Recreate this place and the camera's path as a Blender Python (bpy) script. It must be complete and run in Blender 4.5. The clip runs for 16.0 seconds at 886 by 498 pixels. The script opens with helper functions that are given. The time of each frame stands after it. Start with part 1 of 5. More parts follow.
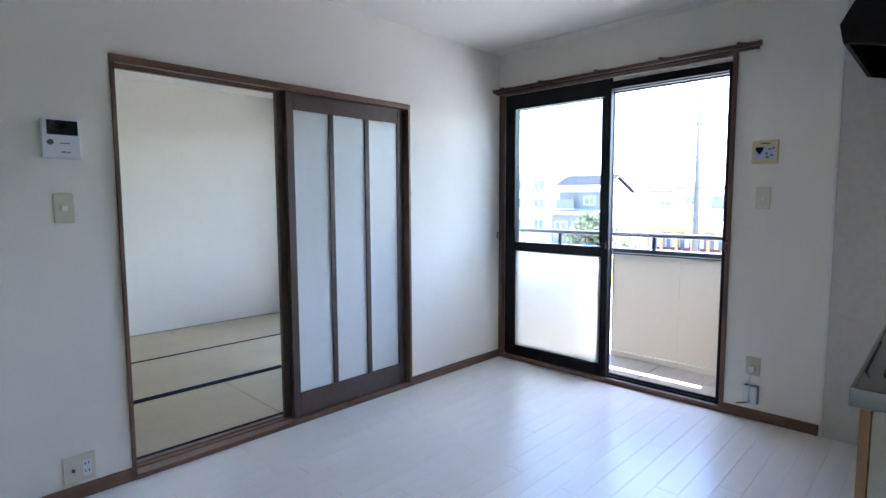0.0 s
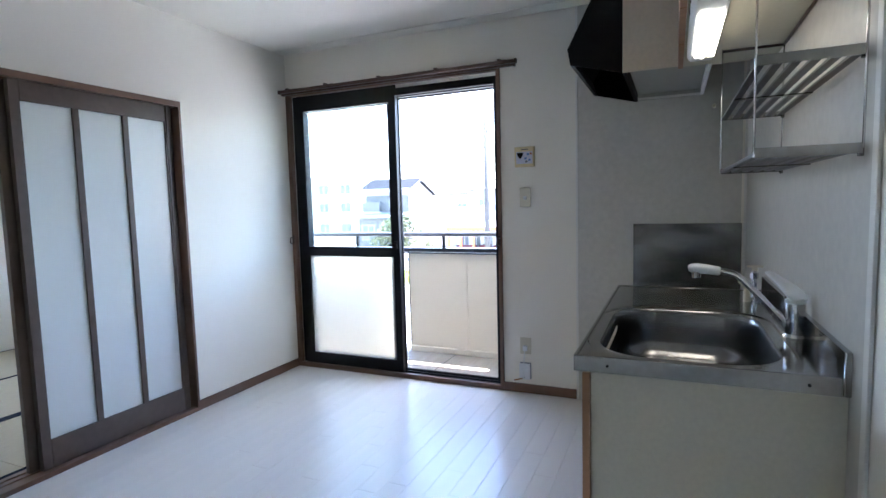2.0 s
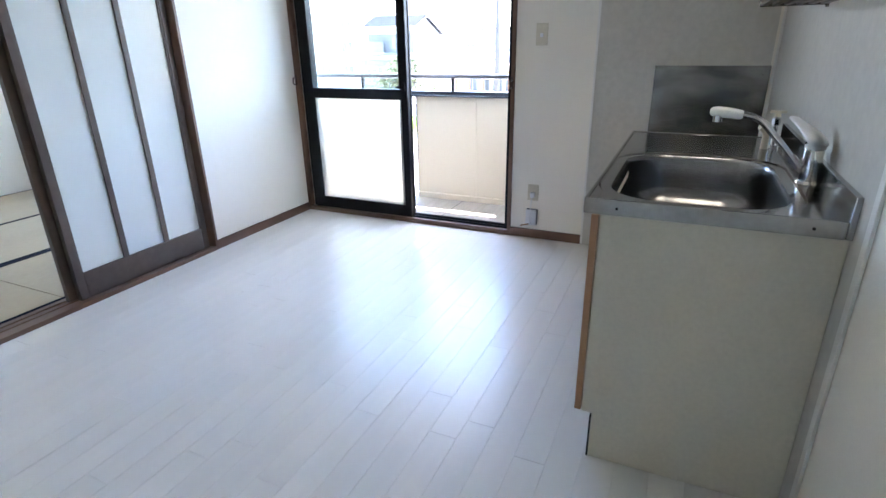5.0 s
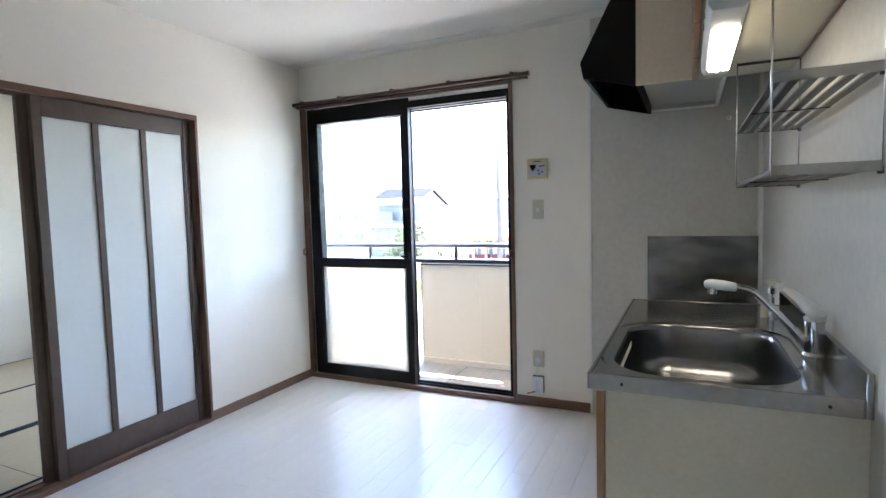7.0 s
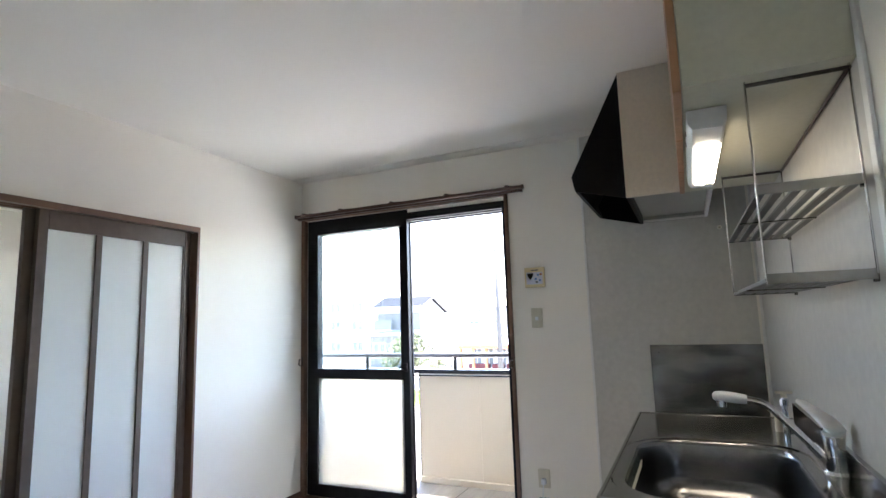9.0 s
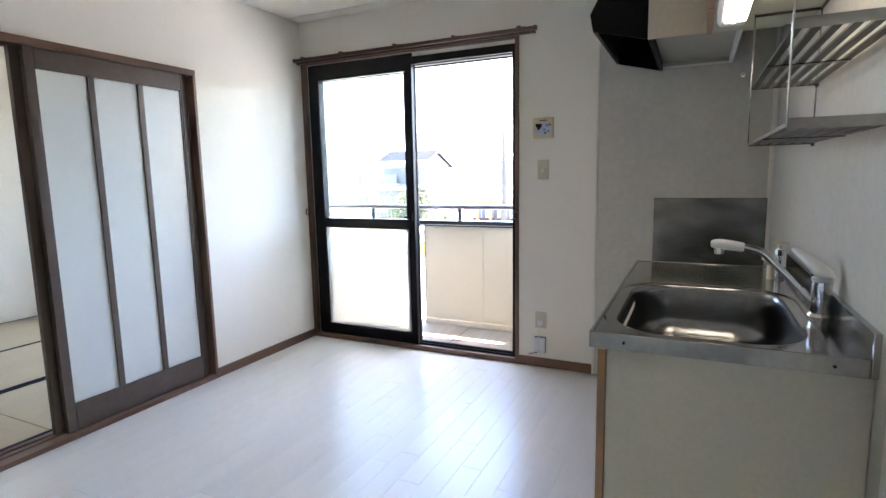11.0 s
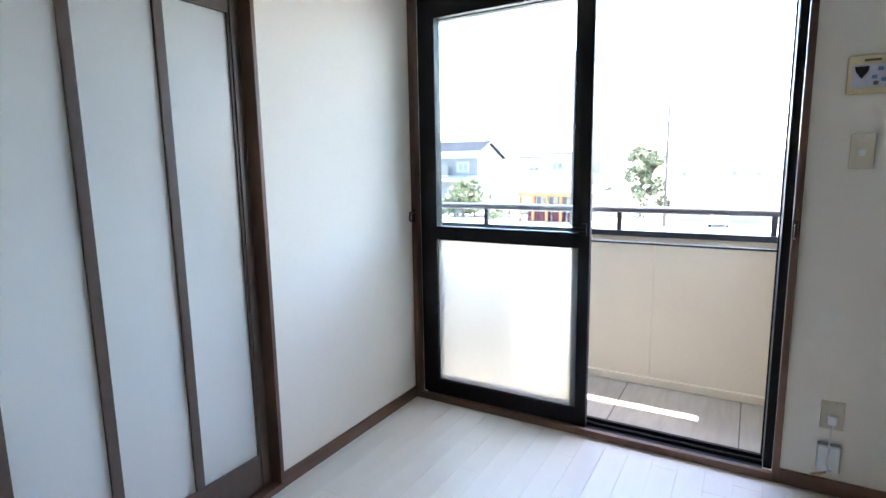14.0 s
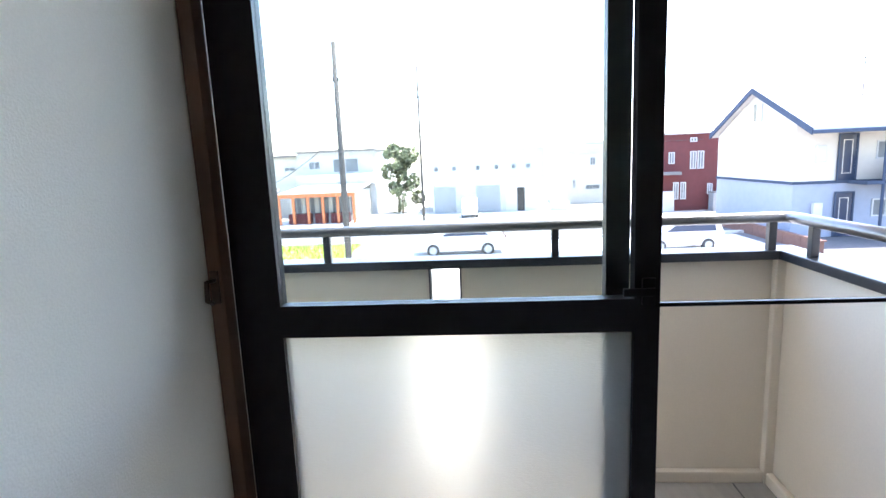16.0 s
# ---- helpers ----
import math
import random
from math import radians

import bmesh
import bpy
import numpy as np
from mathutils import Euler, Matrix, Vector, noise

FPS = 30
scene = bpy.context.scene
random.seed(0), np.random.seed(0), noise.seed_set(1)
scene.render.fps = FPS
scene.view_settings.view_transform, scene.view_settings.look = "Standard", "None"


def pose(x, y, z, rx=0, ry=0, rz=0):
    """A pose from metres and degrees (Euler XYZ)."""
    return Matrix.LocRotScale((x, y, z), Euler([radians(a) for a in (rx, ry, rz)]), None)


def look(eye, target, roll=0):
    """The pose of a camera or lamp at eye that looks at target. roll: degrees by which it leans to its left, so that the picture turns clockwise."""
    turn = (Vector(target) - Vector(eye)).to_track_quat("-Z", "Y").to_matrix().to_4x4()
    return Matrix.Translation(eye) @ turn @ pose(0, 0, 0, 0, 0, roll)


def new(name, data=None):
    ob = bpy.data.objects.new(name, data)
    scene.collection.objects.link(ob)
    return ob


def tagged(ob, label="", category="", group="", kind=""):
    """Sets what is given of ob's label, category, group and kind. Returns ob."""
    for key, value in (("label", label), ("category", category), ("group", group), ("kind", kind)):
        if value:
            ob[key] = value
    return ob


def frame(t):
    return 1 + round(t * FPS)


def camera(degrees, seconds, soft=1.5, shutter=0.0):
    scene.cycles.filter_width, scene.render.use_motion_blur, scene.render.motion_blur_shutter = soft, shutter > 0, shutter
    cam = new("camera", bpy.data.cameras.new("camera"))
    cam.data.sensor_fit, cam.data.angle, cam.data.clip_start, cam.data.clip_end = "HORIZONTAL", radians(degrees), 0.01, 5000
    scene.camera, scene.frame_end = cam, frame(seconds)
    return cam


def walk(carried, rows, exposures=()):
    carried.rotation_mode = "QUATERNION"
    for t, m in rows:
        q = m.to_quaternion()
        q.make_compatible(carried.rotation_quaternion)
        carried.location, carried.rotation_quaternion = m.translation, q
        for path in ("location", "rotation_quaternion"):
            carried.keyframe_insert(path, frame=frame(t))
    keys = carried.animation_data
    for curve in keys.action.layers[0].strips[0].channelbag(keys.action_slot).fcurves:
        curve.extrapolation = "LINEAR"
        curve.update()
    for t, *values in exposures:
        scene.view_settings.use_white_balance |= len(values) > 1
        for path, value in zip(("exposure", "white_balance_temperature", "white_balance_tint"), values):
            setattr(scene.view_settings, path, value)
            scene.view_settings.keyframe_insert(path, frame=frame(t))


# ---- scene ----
cam = camera(79.9, 16.0)
PATH = [
    (0, (0.187, 0.289, 1.262), (1.619, 1.674, 1.084), -0.2),
    (0.5, (0.209, 0.27, 1.259), (1.766, 1.512, 1.078), -1.3),
    (1, (0.226, 0.24, 1.261), (1.911, 1.303, 1.078), -1.5),
    (1.5, (0.251, 0.211, 1.251), (2.027, 1.113, 1.075), -1.4),
    (2, (0.255, 0.198, 1.254), (2.08, 0.997, 1.081), -1.5),
    (2.5, (0.277, 0.2, 1.251), (2.099, 1.005, 1.066), -1.5),
    (3, (0.283, 0.205, 1.231), (2.07, 1.009, 0.834), -1.3),
    (3.5, (0.28, 0.214, 1.219), (2.03, 1.008, 0.662), -1.0),
    (3.7, (0.272, 0.214, 1.219), (2.006, 1.006, 0.612), -0.9),
    (4.4, (0.258, 0.214, 1.222), (1.99, 1.003, 0.5), -0.9),
    (5.1, (0.24, 0.214, 1.238), (1.968, 1.006, 0.5), -1.0),
    (5.8, (0.227, 0.214, 1.251), (1.963, 1.015, 0.664), -1.1),
    (6, (0.236, 0.211, 1.255), (1.993, 1.025, 0.752), -1.4),
    (6.5, (0.242, 0.208, 1.266), (2.033, 1.037, 0.944), -1.4),
    (7, (0.257, 0.199, 1.273), (2.066, 1.041, 1.135), -1.5),
    (7.5, (0.26, 0.196, 1.284), (2.075, 1.036, 1.305), -1.6),
    (8, (0.258, 0.192, 1.292), (2.07, 1.028, 1.431), -1.7),
    (8.2, (0.268, 0.192, 1.285), (2.078, 1.024, 1.468), -1.9),
    (8.9, (0.27, 0.196, 1.278), (2.083, 1.024, 1.55), -1.8),
    (9.6, (0.276, 0.208, 1.268), (2.088, 1.034, 1.42), -1.6),
    (10.3, (0.28, 0.216, 1.258), (2.093, 1.048, 1.123), -1.4),
    (10.5, (0.279, 0.204, 1.257), (2.081, 1.052, 1.081), -1.3),
    (11, (0.283, 0.204, 1.251), (2.071, 1.057, 0.977), -1.1),
    (11.5, (0.299, 0.207, 1.246), (2.065, 1.1, 0.954), -1.2),
    (12, (0.356, 0.3, 1.223), (2.011, 1.376, 0.9), -2.0),
    (12.5, (0.478, 0.564, 1.235), (2.12, 1.656, 0.899), -0.9),
    (13, (0.725, 0.845, 1.214), (2.345, 1.976, 0.902), -1.3),
    (13.5, (1.001, 1.099, 1.237), (2.604, 2.258, 0.945), -0.5),
    (14, (1.245, 1.378, 1.242), (2.95, 2.378, 0.94), -0.9),
    (14.5, (1.601, 1.668, 1.229), (3.368, 2.548, 0.907), -1.6),
    (15, (1.877, 1.949, 1.222), (3.707, 2.685, 0.895), -1.5),
    (15.5, (2.209, 2.184, 1.223), (4.134, 2.605, 0.879), -1.9),
    (16, (2.513, 2.345, 1.24), (4.48, 2.498, 0.909), -2.5),
]

EXPOSURES = [(0.0, 4.33, 5850, 17), (1.0, 4.08, 5850, 17), (2.0, 4.4, 5900, 16), (3.5, 4.5, 5900, 16), (6.0, 5.02, 6300, 16), (7.0, 4.7, 6350, 16), (8.0, 4.55, 6500, 16), (10.5, 4.73, 6600, 17), (12.5, 4.62, 6700, 18), (13.5, 4.5, 6450, 16), (14.5, 4.1, 6250, 15), (15.5, 3.6, 6190, 15), (16.0, 3.45, 6510, 16)]
walk(cam, [(t, look(eye, target, roll)) for t, eye, target, roll in PATH], EXPOSURES)

# ---- world and sun ----
SUN_WAY = Vector((0.251, -0.3, 1.0)).normalized()
world = bpy.data.worlds.new("sky")
scene.world = world
world.use_nodes = True
wn = world.node_tree
sky = wn.nodes.new("ShaderNodeTexSky")
sky.sky_type = "NISHITA"
sky.sun_disc = False
sky.sun_elevation = math.asin(SUN_WAY.z)
sky.sun_rotation = math.atan2(SUN_WAY.x, SUN_WAY.y)
wn.links.new(sky.outputs[0], wn.nodes["Background"].inputs["Color"])
wn.nodes["Background"].inputs["Strength"].default_value = 0.15
sun = new("sun", bpy.data.lights.new("sun", "SUN"))
sun.data.energy, sun.data.angle, sun.data.color = 2.6, radians(0.55), (1.0, 0.95, 0.88)
sun.matrix_world = look(SUN_WAY * 30, (0, 0, 0))

# ---- materials ----
def surface(name, color, rough=0.5, metal=0.0, spread=0.06, grain=60.0, stain=1.5, bump=0.05, stretch=(1, 1, 1), coat=0.0, each=0.0, spec=0.5):
    """A surface with fine grain, broad stains, relief and, where each is set, a tint of its own for every piece."""
    m = bpy.data.materials.new(name)
    m.use_nodes = True
    n, l = m.node_tree.nodes, m.node_tree.links
    b = n["Principled BSDF"]
    co = n.new("ShaderNodeTexCoord")
    mp = n.new("ShaderNodeMapping")
    mp.inputs["Scale"].default_value = stretch
    l.new(co.outputs["Object"], mp.inputs["Vector"])
    fine, wide = n.new("ShaderNodeTexNoise"), n.new("ShaderNodeTexNoise")
    fine.inputs["Scale"].default_value, fine.inputs["Detail"].default_value = grain, 3
    wide.inputs["Scale"].default_value, wide.inputs["Detail"].default_value = stain, 4
    add = n.new("ShaderNodeMath")
    add.operation = "ADD"
    l.new(mp.outputs[0], fine.inputs["Vector"])
    l.new(mp.outputs[0], wide.inputs["Vector"])
    l.new(fine.outputs[0], add.inputs[0])
    l.new(wide.outputs[0], add.inputs[1])
    out = add.outputs[0]
    if each:
        info, mul, add2 = n.new("ShaderNodeObjectInfo"), n.new("ShaderNodeMath"), n.new("ShaderNodeMath")
        mul.operation, mul.inputs[1].default_value = "MULTIPLY_ADD", each
        mul.inputs[2].default_value = -each / 2
        l.new(info.outputs["Random"], mul.inputs[0])
        l.new(out, add2.inputs[0])
        l.new(mul.outputs[0], add2.inputs[1])
        out = add2.outputs[0]
    ramp = n.new("ShaderNodeValToRGB")
    ramp.color_ramp.elements[0].position, ramp.color_ramp.elements[1].position = 0.6, 1.4
    ramp.color_ramp.elements[1].position = 1.0
    half = n.new("ShaderNodeMath")
    half.operation, half.inputs[1].default_value = "MULTIPLY_ADD", 0.8
    half.inputs[2].default_value = 0.0
    l.new(out, half.inputs[0])
    l.new(half.outputs[0], ramp.inputs[0])
    ramp.color_ramp.elements[0].color = (*[c * (1 - spread) for c in color], 1)
    ramp.color_ramp.elements[1].color = (*[min(1, c * (1 + spread)) for c in color], 1)
    l.new(ramp.outputs[0], b.inputs["Base Color"])
    b.inputs["Metallic"].default_value = metal
    b.inputs["Specular IOR Level"].default_value = spec
    rr = n.new("ShaderNodeMapRange")
    rr.inputs["To Min"].default_value, rr.inputs["To Max"].default_value = rough * 0.85, min(1, rough * 1.15)
    l.new(wide.outputs[0], rr.inputs[0])
    l.new(rr.outputs[0], b.inputs["Roughness"])
    if bump:
        bp = n.new("ShaderNodeBump")
        bp.inputs["Strength"].default_value, bp.inputs["Distance"].default_value = bump, 0.01
        l.new(fine.outputs[0], bp.inputs["Height"])
        l.new(bp.outputs[0], b.inputs["Normal"])
    b.inputs["Coat Weight"].default_value = coat
    b.inputs["Coat Roughness"].default_value = 0.22 if coat < 0.4 else 0.04
    return m


def clear_glass(name):
    """A thin clear pane: straight through, with a mirror-like sheen."""
    m = bpy.data.materials.new(name)
    m.use_nodes = True
    n, l = m.node_tree.nodes, m.node_tree.links
    n.remove(n["Principled BSDF"])
    mix, tr, gl, fr = n.new("ShaderNodeMixShader"), n.new("ShaderNodeBsdfTransparent"), n.new("ShaderNodeBsdfGlossy"), n.new("ShaderNodeFresnel")
    tr.inputs[0].default_value = (0.96, 0.98, 0.97, 1)
    gl.inputs["Roughness"].default_value = 0.01
    fr.inputs["IOR"].default_value = 1.25
    l.new(fr.outputs[0], mix.inputs[0])
    l.new(tr.outputs[0], mix.inputs[1])
    l.new(gl.outputs[0], mix.inputs[2])
    l.new(mix.outputs[0], n["Material Output"].inputs[0])
    return m


def frosted_glass(name, rough):
    m = bpy.data.materials.new(name)
    m.use_nodes = True
    n, l = m.node_tree.nodes, m.node_tree.links
    n.remove(n["Principled BSDF"])
    mix, a, c = n.new("ShaderNodeMixShader"), n.new("ShaderNodeBsdfRefraction"), n.new("ShaderNodeBsdfTranslucent")
    a.inputs["IOR"].default_value, a.inputs["Roughness"].default_value = 1.3, rough
    a.inputs["Color"].default_value = (0.95, 0.94, 0.89, 1)
    c.inputs["Color"].default_value = (0.91, 0.9, 0.84, 1)
    mix.inputs[0].default_value = 0.08
    bp, tx = n.new("ShaderNodeBump"), n.new("ShaderNodeTexNoise")
    co, mp = n.new("ShaderNodeTexCoord"), n.new("ShaderNodeMapping")
    mp.inputs["Scale"].default_value = (1, 0.25, 1)
    l.new(co.outputs["Object"], mp.inputs["Vector"])
    l.new(mp.outputs[0], tx.inputs["Vector"])
    tx.inputs["Scale"].default_value = 420
    bp.inputs["Strength"].default_value = 0.3
    bp.inputs["Distance"].default_value = 0.003
    l.new(tx.outputs[0], bp.inputs["Height"])
    l.new(bp.outputs[0], a.inputs["Normal"])
    l.new(a.outputs[0], mix.inputs[1])
    l.new(c.outputs[0], mix.inputs[2])
    l.new(mix.outputs[0], n["Material Output"].inputs[0])
    return m


def milky(name):
    """Milk-white acrylic that lets light through."""
    m = bpy.data.materials.new(name)
    m.use_nodes = True
    n, l = m.node_tree.nodes, m.node_tree.links
    n.remove(n["Principled BSDF"])
    mix, mix2, a, c, g = n.new("ShaderNodeMixShader"), n.new("ShaderNodeMixShader"), n.new("ShaderNodeBsdfDiffuse"), n.new("ShaderNodeBsdfTranslucent"), n.new("ShaderNodeBsdfGlossy")
    a.inputs[0].default_value = (0.945, 0.965, 0.935, 1)
    c.inputs[0].default_value = (0.98, 0.99, 0.985, 1)
    g.inputs["Roughness"].default_value = 0.25
    mix.inputs[0].default_value = 0.36
    mix2.inputs[0].default_value = 0.04
    l.new(a.outputs[0], mix.inputs[1])
    l.new(c.outputs[0], mix.inputs[2])
    l.new(mix.outputs[0], mix2.inputs[1])
    l.new(g.outputs[0], mix2.inputs[2])
    l.new(mix2.outputs[0], n["Material Output"].inputs[0])
    return m


def glow(name, color, power):
    m = bpy.data.materials.new(name)
    m.use_nodes = True
    b = m.node_tree.nodes["Principled BSDF"]
    b.inputs["Base Color"].default_value = (0.9, 0.9, 0.88, 1)
    b.inputs["Emission Color"].default_value = (*color, 1)
    b.inputs["Emission Strength"].default_value = power
    return m


PAPER = surface("white_wallpaper", (0.84, 0.792, 0.708), 0.75, spread=0.03, grain=260, stain=0.8, bump=0.12, spec=0.3)
CEIL = surface("ceiling_paper", (0.8, 0.758, 0.682), 0.85, spread=0.02, grain=220, stain=0.7, bump=0.1, spec=0.2)
KPANEL = surface("kitchen_panel", (0.57, 0.54, 0.49), 0.4, spread=0.06, grain=35, stain=2.5, bump=0.03)
WHITE_TRIM = surface("white_trim", (0.78, 0.76, 0.72), 0.45, spread=0.03, bump=0.02)
FLOORING = surface("whitewashed_floorboard", (0.76, 0.725, 0.672), 0.32, spread=0.04, grain=9, stain=2, bump=0.012, stretch=(0.12, 1, 1), coat=0.25, each=0.06)
SEAM = surface("floor_seam", (0.69, 0.66, 0.615), 0.5)
BROWN = surface("brown_wood_trim", (0.15, 0.08, 0.05), 0.42, spread=0.22, grain=18, stain=3, stretch=(1, 1, 0.15), bump=0.03)
BROWNX = surface("brown_wood_trim_level", (0.15, 0.08, 0.05), 0.42, spread=0.22, grain=18, stain=3, stretch=(0.15, 0.15, 1), bump=0.03)
DOORBROWN = surface("door_frame_brown", (0.1, 0.07, 0.054), 0.42, spread=0.12, grain=25, stain=3, bump=0.02)
BLACKALU = surface("black_aluminium", (0.007, 0.0075, 0.01), 0.42, spread=0.15, bump=0.01, spec=0.22)
RAILBROWN = surface("bronze_curtain_rail", (0.075, 0.045, 0.034), 0.35, metal=0.4, spread=0.15)
PLASTER = surface("cream_plaster", (0.72, 0.665, 0.56), 0.85, spread=0.04, grain=200, stain=0.8, bump=0.12, spec=0.2)
TATAMI = surface("tatami_straw", (0.4, 0.32, 0.2), 0.8, spread=0.1, grain=240, stain=2, stretch=(0.08, 1, 1), bump=0.15)
TATAMI_EDGE = surface("tatami_border", (0.01, 0.011, 0.02), 0.95, grain=300, bump=0.1, spec=0.08)
STEEL = surface("brushed_steel", (0.37, 0.36, 0.35), 0.12, metal=1.0, spread=0.08, grain=50, stain=4, stretch=(0.1, 1, 1), bump=0.01)
OLDSTEEL = surface("stained_steel", (0.19, 0.183, 0.172), 0.19, metal=1.0, spread=0.5, grain=14, stain=4, bump=0.015, stretch=(1, 0.45, 1))
# bowl steel: rougher, and darker than the worktop to carry the bowl's inner shade
SATINSHADE = surface("shaded_satin_bowl_steel", (0.23, 0.23, 0.235), 0.24, metal=1.0, spread=0.12, grain=40, stain=5, bump=0.012)
CHROME = surface("chrome", (0.7, 0.7, 0.71), 0.08, metal=1.0, spread=0.03, bump=0.0)
# near-black colour holds the shade on the undersides of the rack slats
RODSTEEL = surface("shade_dark_rack_steel", (0.085, 0.075, 0.066), 0.35, metal=0.9, spread=0.25, bump=0.01)
CABWHITE = surface("cabinet_side_laminate", (0.63, 0.58, 0.48), 0.5, spread=0.04, grain=80, bump=0.02)
CABCREAM = surface("cream_laminate", (0.68, 0.6, 0.48), 0.45, spread=0.05, grain=60, bump=0.01)
CABWOOD = surface("light_wood_door", (0.52, 0.33, 0.2), 0.42, spread=0.14, grain=22, stain=3, stretch=(1, 1, 0.1), bump=0.02)
EDGEWOOD = surface("wood_edge_band", (0.4, 0.21, 0.11), 0.42, spread=0.16, grain=30, stretch=(1, 1, 0.1), bump=0.02)
BLACKPAINT = surface("black_enamel", (0.005, 0.005, 0.0055), 0.5, spread=0.2, bump=0.01, spec=0.15)
FILTER = surface("filter_grey", (0.42, 0.41, 0.37), 0.5, metal=0.3, spread=0.08, grain=120)
IVORY = surface("ivory_plastic", (0.63, 0.575, 0.45), 0.4, spread=0.04, bump=0.01)
LILAC = surface("lilac_key_field", (0.55, 0.55, 0.64), 0.4, bump=0.0)
YELLOWED = surface("yellowed_plastic", (0.66, 0.54, 0.31), 0.4, spread=0.06, bump=0.01)
WHITEPLAST = surface("white_plastic", (0.74, 0.75, 0.76), 0.35, spread=0.03, bump=0.01)
DARKPLAST = surface("dark_plastic", (0.012, 0.012, 0.014), 0.25, spread=0.1, bump=0.0)
BLUEPLAST = surface("blue_key", (0.1, 0.2, 0.42), 0.4, bump=0.0)
CREAMWALL = surface("balcony_panel", (0.75, 0.66, 0.53), 0.6, spread=0.025, grain=120, stain=0.9, bump=0.01)
BALFLOOR = surface("balcony_sheet", (0.36, 0.335, 0.295), 0.6, spread=0.1, grain=30, stain=2.5, stretch=(0.15, 1, 1), bump=0.03)
RAILALU = surface("dark_rail_aluminium", (0.035, 0.037, 0.043), 0.35, metal=0.3, spread=0.1, bump=0.0)
RAILTOP = surface("handrail_aluminium", (0.2, 0.205, 0.215), 0.3, metal=0.8, spread=0.08, bump=0.0)
STUCCO = surface("outside_stucco", (0.62, 0.6, 0.56), 0.85, grain=30, stain=0.6, bump=0.06)
ASPHALT = surface("asphalt", (0.08, 0.08, 0.082), 0.9, spread=0.2, grain=8, stain=0.15, bump=0.08)
CONCRETE = surface("concrete_yard", (0.43, 0.42, 0.4), 0.85, spread=0.12, grain=6, stain=0.25, bump=0.04)
EARTH = surface("dry_ground", (0.32, 0.3, 0.265), 0.95, spread=0.2, grain=4, stain=0.1, bump=0.05)
GRASS = surface("grass_blades", (0.26, 0.34, 0.055), 0.8, spread=0.3, grain=6, bump=0.0)
LEAF = surface("leaf_green", (0.135, 0.15, 0.08), 0.7, spread=0.5, grain=2, bump=0.0)
BARK = surface("bark", (0.12, 0.09, 0.065), 0.9, spread=0.3, grain=12)
WALLWHITE = surface("white_siding", (0.4, 0.4, 0.395), 0.7, spread=0.05, grain=3, stain=0.3)
WALLCREAM = surface("cream_siding", (0.47, 0.44, 0.39), 0.7, spread=0.05, grain=3, stain=0.3)
PALEBAY = surface("pale_bay_panel", (0.34, 0.355, 0.385), 0.7, spread=0.05, grain=3, stain=0.3)
WALLBLUE = surface("pale_blue_siding", (0.22, 0.245, 0.3), 0.8, spread=0.05, grain=3, stain=0.3)
WALLRED = surface("dark_red_siding", (0.085, 0.019, 0.019), 0.85, spread=0.08, grain=3, stain=0.3)
WALLBROWN = surface("brown_block_wall", (0.12, 0.06, 0.045), 0.85, spread=0.15, grain=6, stain=0.6)
WALLGREY = surface("grey_siding", (0.13, 0.127, 0.124), 0.8, spread=0.08, grain=3, stain=0.3)
ROOFGREY = surface("slate_roof", (0.022, 0.024, 0.03), 0.85, spread=0.15, grain=4, stain=0.5, spec=0.06)
ROOFBLUE = surface("blue_grey_bargeboard", (0.04, 0.055, 0.085), 0.8, spread=0.1, grain=4, spec=0.1)
ORANGE = surface("orange_paint", (0.4, 0.12, 0.04), 0.6, spread=0.1, grain=5)
FARGLASS = surface("far_window", (0.14, 0.15, 0.155), 0.35, spread=0.2, grain=1, bump=0.0, spec=0.15)
SHUTTER = surface("grey_shutter", (0.24, 0.255, 0.27), 0.5, metal=0.2, spread=0.05, grain=4)
POLEGREY = surface("concrete_pole", (0.055, 0.052, 0.048), 0.95, spread=0.1, grain=8)
CARWHITE = surface("white_car_paint", (0.4, 0.41, 0.42), 0.25, spread=0.02, bump=0.0, coat=0.5)
CARGLASS = surface("car_glass", (0.025, 0.035, 0.06), 0.2, bump=0.0, spec=0.3)
RUBBER = surface("rubber", (0.02, 0.02, 0.02), 0.7, bump=0.0)
GLASS = clear_glass("clear_pane")
FROST = frosted_glass("frosted_pane", 0.5)
MILK = milky("milky_pane")
TUBE = glow("lamp_diffuser_glow", (1.0, 0.9, 0.68), 0.85)


# ---- builders ----
def box(bm, x0, x1, y0, y1, z0, z1):
    v = [bm.verts.new((x, y, z)) for x in (x0, x1) for y in (y0, y1) for z in (z0, z1)]
    for q in ((0, 1, 3, 2), (4, 6, 7, 5), (0, 4, 5, 1), (2, 3, 7, 6), (0, 2, 6, 4), (1, 5, 7, 3)):
        bm.faces.new([v[i] for i in q])
    return bm


def boxes(*rows):
    bm = bmesh.new()
    for r in rows:
        box(bm, *r)
    return bm


def prism(points, axis, a, b):
    """A closed outline, in the two other axes' order, drawn out along axis from a to b."""
    bm = bmesh.new()
    def at(p, v):
        q = list(p)
        q.insert(axis, v)
        return bm.verts.new(q)
    lo, hi = [at(p, a) for p in points], [at(p, b) for p in points]
    bm.faces.new(lo)
    bm.faces.new(hi[::-1])
    for i in range(len(points)):
        j = (i + 1) % len(points)
        bm.faces.new((lo[i], hi[i], hi[j], lo[j]))
    bmesh.ops.recalc_face_normals(bm, faces=bm.faces)
    return bm


